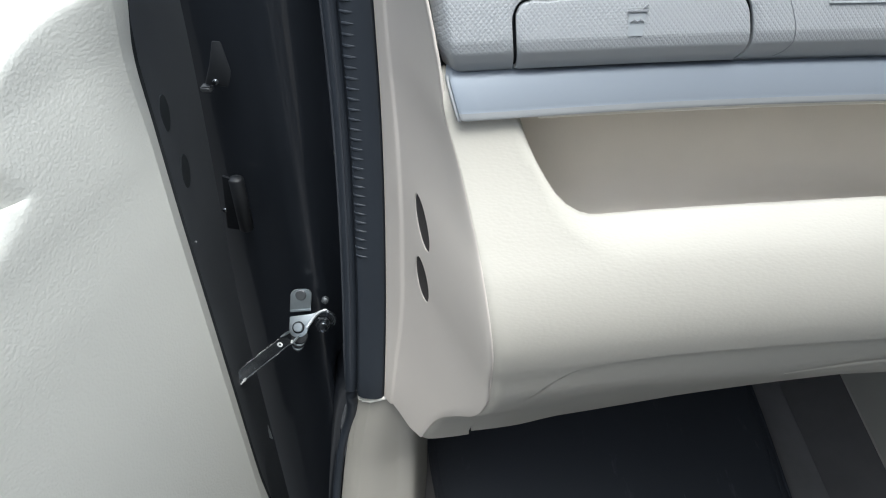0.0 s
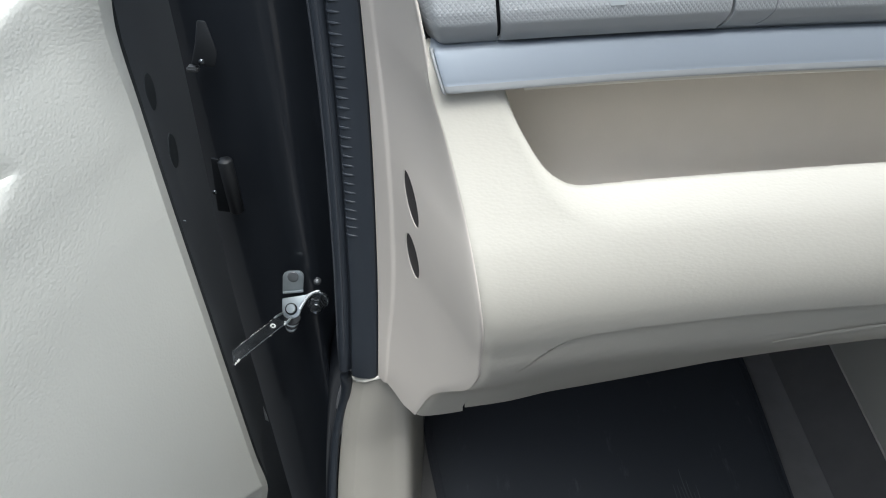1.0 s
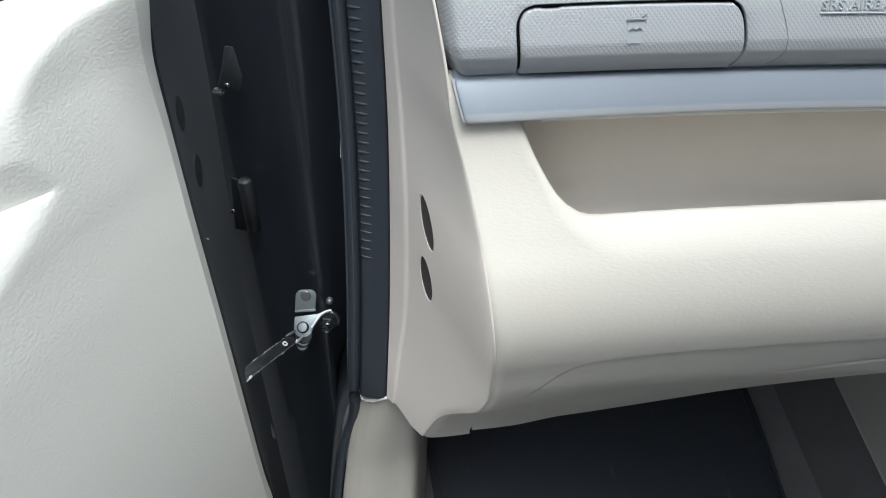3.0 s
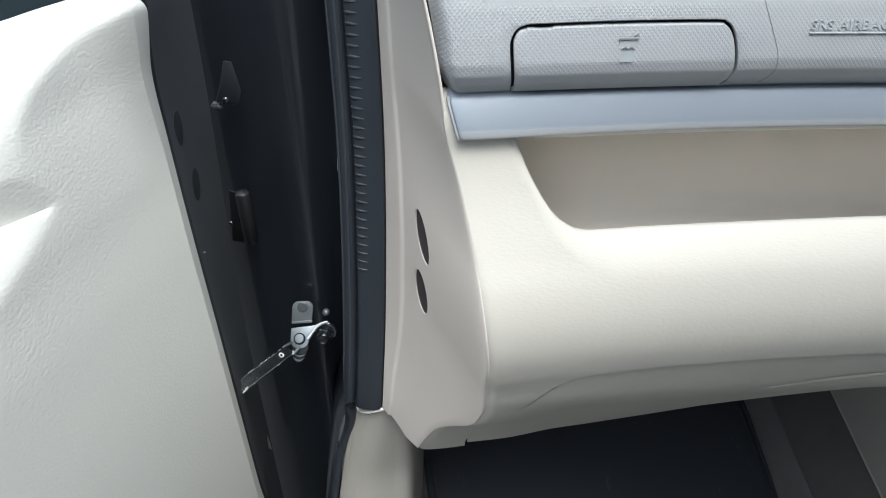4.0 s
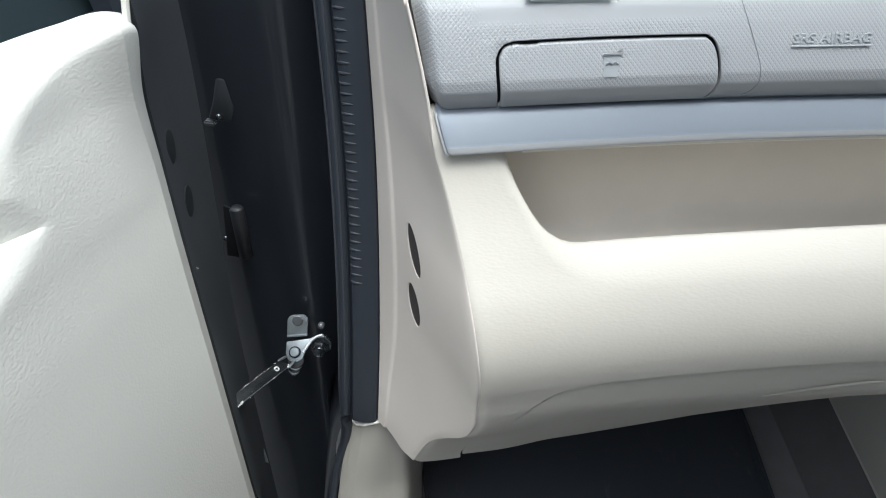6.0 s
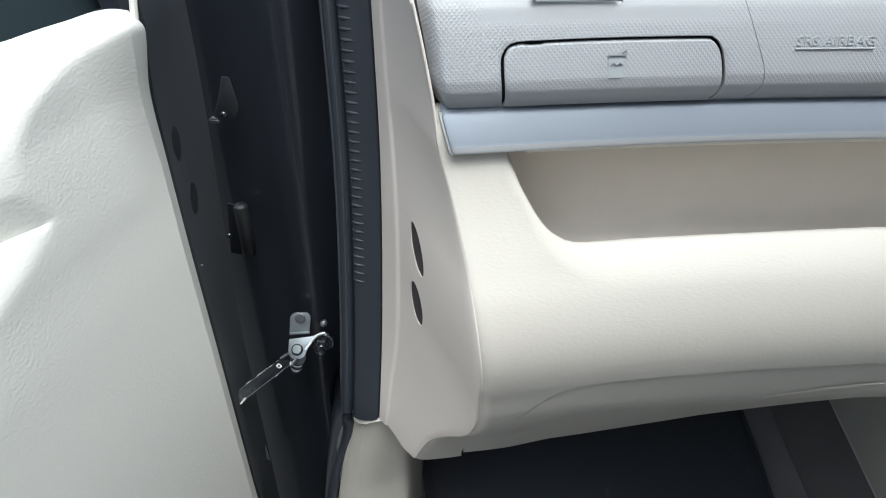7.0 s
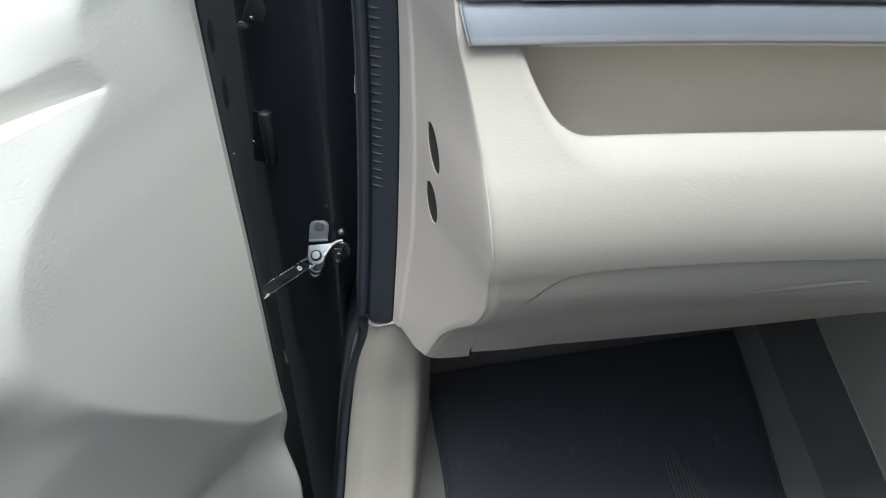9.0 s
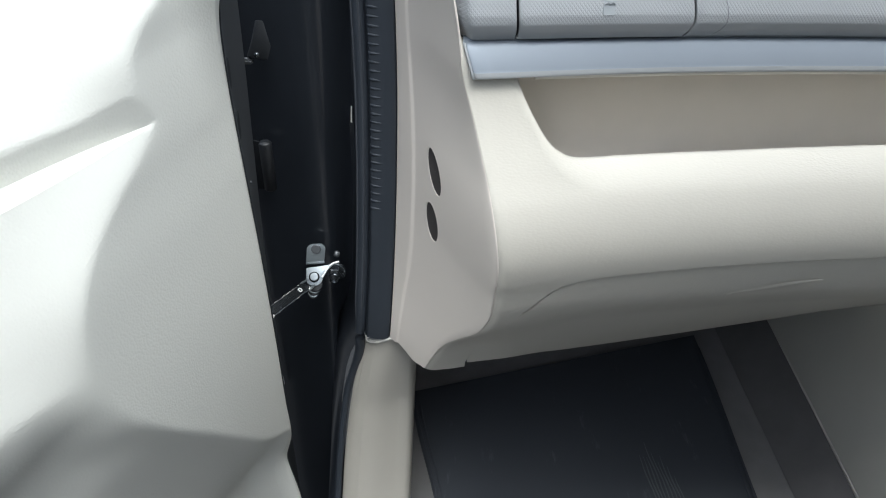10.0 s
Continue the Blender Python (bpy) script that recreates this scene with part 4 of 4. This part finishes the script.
for a, b, r in ((0.0815, 0.0046, 0.0011), (0.0835, 0.0050, 0.0014), (0.0860, 0.0054, 0.0010), (0.0880, 0.0060, 0.0007), (0.0185, 0.0050, 0.0011), (0.0165, 0.0036, 0.0009)):
    part("grease_blob", disc(tuple(AO + AD * a + AS * b + AN * 0.0038), tuple(AN), r, r * 0.7, 8, r * 0.3, r * 0.3), GREASE_GLINT, check)

# ---------------------------------------------------------------- open front door
door = thing("door_1", "open car door with pale cream inner panel and black edge", "car door", kind="structure")
EDGE = [(0.42, -0.160, 0.384), (0.585, -0.1530, 0.386), (0.62, -0.1435, 0.388), (0.64, -0.1405, 0.387), (0.69, -0.141, 0.384), (0.783, -0.142, 0.385), (0.875, -0.146, 0.392), (0.967, -0.153, 0.404), (1.03, -0.158, 0.414), (1.08, -0.156, 0.412), (1.125, -0.148, 0.410), (1.133, -0.150, 0.410)]
DA = radians(75)
DDIR = Vector((-math.cos(DA), -math.sin(DA), 0))
DNRM = Vector((math.sin(DA), -math.cos(DA), 0))
CUSP = [(0.655, 0.0), (0.6767, 0.0243), (0.6950, 0.0450), (0.7148, 0.0630), (0.7468, 0.0850), (0.80, 0.1216), (0.8561, 0.1640), (0.8886, 0.1845), (0.9152, 0.1945), (0.94, 0.1995), (0.97, 0.1945), (0.993, 0.1805), (1.010, 0.1610), (1.024, 0.1360), (1.031, 0.1180), (1.0432, 0.0940), (1.055, 0.0968), (1.068, 0.0970), (1.084, 0.0935), (1.0953, 0.0860), (1.1053, 0.0765), (1.1121, 0.0650), (1.1171, 0.0517), (1.1201, 0.0372), (1.1246, 0.015), (1.14, 0.0)]


LEDGE = 1.0432
CUSP_LOW = np.array([(lerp_table(CUSP, z), z) for z in span(0.655, LEDGE, 900)])
CUSP_UP = np.array([(lerp_table(CUSP, z), z) for z in span(LEDGE, 1.14, 400)])


def cusp_dist(s, z):
    """Distance outside the smooth forward field of the door panel (0 within it), and the height of the nearest point of its ridge."""
    line = CUSP_LOW if z <= LEDGE else CUSP_UP
    gap = np.hypot(line[:, 0] - s, line[:, 1] - z)
    k = int(gap.argmin())
    within = z >= 0.655 and s <= lerp_table(CUSP, z)
    return 0.0 if within else float(gap[k]), float(line[k, 1])


def fall(d, slope, soft, reach):
    """Depth of a skin that turns off a ridge over `soft` and levels out past `reach`."""
    d = math.sqrt(d * d + soft * soft) - soft
    return reach * (1 - math.exp(-slope * d / reach))


def door_h(s, z):
    """How far the door's inner skin stands out towards the cabin."""
    d, zc = cusp_dist(s, z)
    if z > LEDGE:
        # upright wall above the armrest, then the upper roll that leans back towards the window
        t = z - LEDGE
        h = -fall(d, 0.60, 0.012, 0.085) - 0.50 * max(0.0, t - 0.012) * smooth(0.0, 0.05, d)
        wall = -fall(max(0.0, s - 0.094), 0.62, 0.006, 0.09) + 0.10 * t
        w = smooth(0.050, 0.022, t)
        h += (min(h, wall) - h) * w
    else:
        # the armrest falls away from the ridge: upwards above its widest point, under below it
        up, under = smooth(0.92, 0.975, zc), smooth(0.945, 0.855, zc)
        h = -fall(d, 0.28 + 0.37 * up + 0.60 * under, 0.012 - 0.007 * up - 0.0105 * under, 0.040 + 0.05 * up + 0.035 * under) * smooth(0.0, 0.035, s)
        # the underside runs on behind the forward field
        t = max(0.0, 0.945 - z)
        h -= 0.5 * t * t / (t + 0.02) * smooth(0.0, 0.04, d) * (1 - under)
        h += 0.020 * smooth(0.62, 0.50, z)
    # the whole panel leans back a little towards the window
    t = max(0.0, z - 1.02)
    h -= 0.34 * t * t / (t + 0.06) * smooth(0.0, 0.05, s)
    # flat chamfer along the forward edge, soft top
    h -= 0.010 * max(0.0, 1 - s / 0.016)
    h -= 0.006 * smooth(1.120, 1.133, z) ** 2
    return h


DOOR_TOP = [(0.0, -0.0090), (0.008, -0.0058), (0.016, -0.0045), (0.03, -0.0085), (0.05, -0.0125), (0.08, -0.0135), (0.14, -0.0150), (0.3, -0.020), (0.95, -0.03)]


def door_pt(s, z):
    ex, ey = lerp_table(EDGE, z)
    p = Vector((ex, ey, z)) + DDIR * s + DNRM * (door_h(s, z) + 0.008)
    p.z += smooth(1.05, 1.133, z) * lerp_table(DOOR_TOP, s)
    # the ledge runs down a little towards the rear
    p.z -= 0.078 * max(0.0, min(s, 0.4) - 0.094) * smooth(0.97, 1.04, z) * smooth(1.11, 1.046, z)
    return tuple(p)


ss = [0.0, 0.004, 0.008, 0.0125, 0.0155, 0.0160, 0.0166] + span(0.018, 0.34, 105) + span(0.36, 0.95, 16)
zz = span(0.42, 0.65, 34) + span(0.653, 1.02, 150) + span(1.024, 1.0428, 8) + span(1.0437, 1.133, 42)
rows = [[door_pt(s, z) for s in ss] for z in zz]
rows.append([tuple(Vector(p) - DNRM * 0.010 + Vector((0, 0, -0.006))) for p in rows[-1]])
panel = part("inner_panel", sheet(rows, 0.003, tuple(-DNRM)), CREAM_DOOR, door, "pale cream grained door panel")


# shut face: black steel running from the trim edge towards the hinges
def shut_pt(u, z):
    ex, ey = lerp_table(EDGE, z)
    a = Vector((ex, ey, z)) - DNRM * 0.002 + Vector((0.0, 0.004, 0))
    fx, fy = -0.176, 0.497 + 0.03 * smooth(0.75, 1.1, z)
    b = Vector((fx, fy, z))
    p = a + (b - a) * u
    return tuple(p - Vector((0.006, -0.002, 0)) * math.sin(math.pi * u))


part("shut_face", sheet([[shut_pt(u, z) for u in span(0, 1, 14)] + [(-0.215, 0.515, z), (-0.27, 0.49, z)] for z in span(0.06, 1.16, 50)], 0.003, tuple(-DNRM)), DULL, door, "dull black steel door edge")
PLUG = surface("dull_rubber_plug", (0.024, 0.028, 0.031), 0.6, grain=300, relief=0.15, stain=0.3, spec=0.25)
for u, z, r in ((0.26, 1.022, 0.0125), (0.40, 0.972, 0.0125)):
    p = Vector(shut_pt(u, z))
    part("rubber_plug", disc(tuple(p - Vector((0.976, 0.217, 0)) * 0.0004), (0.976, 0.217, 0), r, 0.0010, 28, 0.0003, 0.0006), PLUG, door)
part("trim_clip", disc(tuple(Vector(shut_pt(0.03, 0.945)) + Vector((0.002, 0, 0))), (0.9, -0.4, 0), 0.0007, 0.0015, 10, 0.0004, 0.0002), STEEL_DUSK, door)
rows = [[tuple(Vector(door_pt(s, 0.9)[:2] + (z,)) - DNRM * (0.125 + 0.02 * (1 - ((z - 0.8) / 0.45) ** 2))) for s in span(-0.06, 0.95, 20)] for z in span(0.36, 1.14, 16)]
part("outer_skin", sheet(rows, 0.003, tuple(-DNRM)), PAINT, door)
belt = [[tuple(Vector(lerp_table(EDGE, 1.133) + (z - 0.008 - 0.03 * max(0.0, s),)) + DDIR * s - DNRM * d) for s in span(-0.05, 0.95, 20)] for z, d in ((1.085, 0.070), (1.108, 0.072), (1.112, 0.078), (1.105, 0.090))]
part("belt_seal", sheet(belt), RUBBER, door)
gl = [[tuple(Vector(lerp_table(EDGE, 1.133) + (z,)) + DDIR * s - DNRM * (0.082 + 0.25 * (z - 1.1))) for s in span(-0.055, 0.95, 10)] for z in span(1.06, 1.55, 6)]
pane = part("window_pane", sheet(gl, 0.004, tuple(-DNRM)), GLASS, door)
pane.visible_shadow = False
fr_edge = Vector(lerp_table(EDGE, 1.133) + (0,))
part("window_frame", sheet([[tuple(fr_edge + Vector((0, 0, z)) + DDIR * (a + 0.3 * max(0.0, z - 1.13)) - DNRM * (b + 0.25 * (z - 1.13))) for a, b in ((-0.066, 0.096), (-0.068, 0.070), (-0.062, 0.062), (-0.048, 0.066), (-0.046, 0.080))] for z in span(1.06, 1.55, 10)]), RUBBER, door)
part("glass_run", tube([(-0.1545 + 0.04 * (z - 1.12), 0.410 + 0.3 * (z - 1.12), z) for z in span(1.112, 1.5, 8)], 0.0022, 8), CREAM_LIP, door)

# ---------------------------------------------------------------- footwell
FZ = 0.33
def floor_rows(profile):
    out = []
    for y in span(-1.2, 1.2, 60):
        up = 0.0 if y < 1.02 else (y - 1.02) * 0.9
        out.append([(x, y, FZ + up + k) for x, k in profile])
    return out


tagged(part("floor", sheet(floor_rows(((-0.10, 0.02), (-0.05, 0.0), (0.1, -0.004), (0.3, -0.004), (0.53, 0.0), (0.570, 0.003), (0.588, 0.006), (0.598, 0.012), (0.604, 0.02))), 0.01, (0, 0, -1)), CARPET), "dark grey carpet on the car floor", "floor", kind="structure")
TUNNEL = surface("dark_tunnel_carpet", (0.168, 0.162, 0.16), 0.95, grain=1100, relief=0.9, stain=0.18, stain_scale=20, rough_var=0.03)
tagged(part("floor_tunnel", sheet(floor_rows(((0.594, 0.012), (0.599, 0.0175), (0.606, 0.024), (0.635, 0.058), (0.67, 0.075), (0.75, 0.08), (1.5, 0.08))), 0.008, (0.3, 0, -0.9)), TUNNEL), "darker carpet rising over the transmission tunnel", "floor", kind="structure")
rows = [[(x, 1.18, z) for x in (-0.1, 0.4, 1.5)] for z in (0.33, 0.7, 1.2)]
tagged(part("wall_firewall", sheet(rows, 0.02), CARPET), "dark carpeted bulkhead behind the dashboard", "wall", kind="structure")

# closing sheets, added to stop sky light leaking into the footwell
tagged(part("wall_cowl", sheet([[(x, y, z) for x in (-0.12, 0.4, 1.5)] for y, z in ((0.78, 1.165), (0.95, 1.17), (1.20, 1.175))], 0.01, (0, 0, 1)), DULL), "plain dark sheet added under the windscreen to keep light out", "wall", kind="structure")
tagged(part("wall_footwell", sheet([[(-0.009, y, z) for y in (0.60, 0.9, 1.19)] for z in (0.30, 0.7, 1.165)], 0.03, (-1, 0, 0)), CARPET), "plain dark carpeted sheet added to close the footwell's side", "wall", kind="structure")

rmat = thing("floor_mat", "black ribbed rubber floor mat lying in the footwell", "floor mat")
MATZ = FZ + 0.004


def mat_edge(y):
    return -0.012 + 0.048 * smooth(0.70, 0.42, y), 0.546 - 0.012 * smooth(0.80, 0.45, y)


rows = []
for t in span(0, 1, 30):
    r = []
    for s in span(0, 1, 30):
        y = 0.10 + (0.592 + 0.165 * s) * t
        a, b = mat_edge(y)
        x = a + (b - a) * s
        e = min(s, 1 - s, t * 2, (1 - t) * 1.5)
        r.append((x, y, MATZ + 0.004 + 0.004 * smooth(0.035, 0.012, e) - 0.004 * smooth(0.012, 0.0, e)))
    rows.append(r)
part("base", sheet(rows, 0.006, (0, 0, -1)), MATR, rmat)
WORN = surface("worn_grey_rubber", (0.095, 0.104, 0.115), 0.7, grain=500, relief=0.3, stain=0.35, stain_scale=60)
for i in range(9):
    x0 = 0.372 + i * 0.0056
    y0, y1 = 0.475 + 0.012 * ((i * 5) % 4) / 3, 0.600 - 0.05 * abs(i - 3) / 6 - 0.02 * ((i * 7) % 3) / 2
    part("worn_rib", tube([(x0 - 0.10 * (y - 0.5) + 0.0008 * math.sin(90 * y + i), y, MATZ + 0.0040) for y in span(y0, y1, 9)], [0.0003, 0.0008, 0.0011, 0.0013, 0.0012, 0.0013, 0.0010, 0.0007, 0.0003], 6, flat=0.5), WORN, rmat)
for side, inset, r in ((1, 0.0035, 0.0026), (1, 0.0125, 0.0020), (0, -0.0035, 0.0026), (0, -0.0125, 0.0020)):
    part("border_bead", tube([(mat_edge(y)[side] - inset, y, MATZ + 0.0066) for y in span(0.14, 0.82 if side else 0.66, 24)], r, 8, flat=0.7), MATR, rmat)

cons = thing("centre_console", "grey-beige plastic side of the centre console", "console")
rows = [[(0.668 - 0.02 * smooth(0.9, 0.3, y) + d, y, z) for y in span(-0.3, 1.0, 24)] for z, d in ((0.39, 0.0), (0.40, -0.002), (0.45, 0.004), (0.55, 0.015), (0.72, 0.02), (0.80, 0.05), (0.80, 0.35))]
part("side_panel", sheet(rows, 0.004, (1, 0, 0)), CONSOLE, cons)
part("lower_lip", tube([(0.667 - 0.02 * smooth(0.9, 0.3, y), y, 0.401) for y in span(-0.3, 0.95, 20)], 0.0022, 8), CONSOLE, cons)

# ---------------------------------------------------------------- unseen shell added round the camera to shape the light, ground outside
rows = [[(x, y, 1.66 - 0.08 * ((x - 0.63) / 0.67) ** 4 - 0.04 * max(0, y + 0.3) ** 2) for x in span(0.19, 1.30, 14)] for y in span(-2.4, 0.24, 12)]
tagged(part("ceiling", sheet(rows, 0.03, (0, 0, 1)), ROOFCLOTH), "unseen light cloth headliner, its edges set to shape the light", "ceiling", kind="structure")
tagged(part("wall_rear", sheet([[(x, -0.50 - 0.25 * (z - 0.3), z) for x in span(0.0, 1.4, 6)] for z in (0.3, 0.7, 1.2, 1.45)], 0.05, (0, -1, 0)), SEATCLOTH), "unseen dark cloth wall added behind to cut light into the cabin", "wall", kind="structure")
tagged(part("wall_far_side", sheet([[(1.42, y, z) for y in span(-2.4, 1.2, 10)] for z in (0.3, 0.7, 1.2, 1.6)], 0.05, (1, 0, 0)), CONSOLE), "unseen cream wall added to close the far side to light", "wall", kind="structure")
tagged(part("wall_rear_side", sheet([[(-0.10, y, z) for y in span(-2.4, -0.78, 6)] for z in (0.25, 0.7, 1.15)], 0.06, (-1, 0, 0)), PAINT), "unseen black wall added at the rear side to cut light", "wall", kind="structure")
tagged(part("ground", sheet([[(x, y, 0.0) for x in span(-60, 60, 13)] for y in span(-60, 60, 13)]), ASPHALT), "grey asphalt ground beside the car", "ground", kind="structure")
# unseen dark screens, added to block low sky light from left and behind
SKY_SCREEN = surface("dark_sky_screen", (0.09, 0.09, 0.086), 0.9, grain=40, relief=0.5, stain=0.2, stain_scale=1.5)
tagged(part("sky_screen_west", sheet([[(-3.2, y, z) for y in span(-6, 8, 8)] for z in (0.0, 1.2, 2.0)], 0.2, (-1, 0, 0)), SKY_SCREEN), "unseen dark screen added past the open door to block low sky", "wall", kind="structure")
tagged(part("sky_screen_south", sheet([[(x, -5.0, z) for x in span(-3.2, 6, 8)] for z in (0.0, 1.5, 3.0)], 0.2, (0, -1, 0)), SKY_SCREEN), "unseen dark screen added behind the car to block low sky", "wall", kind="structure")
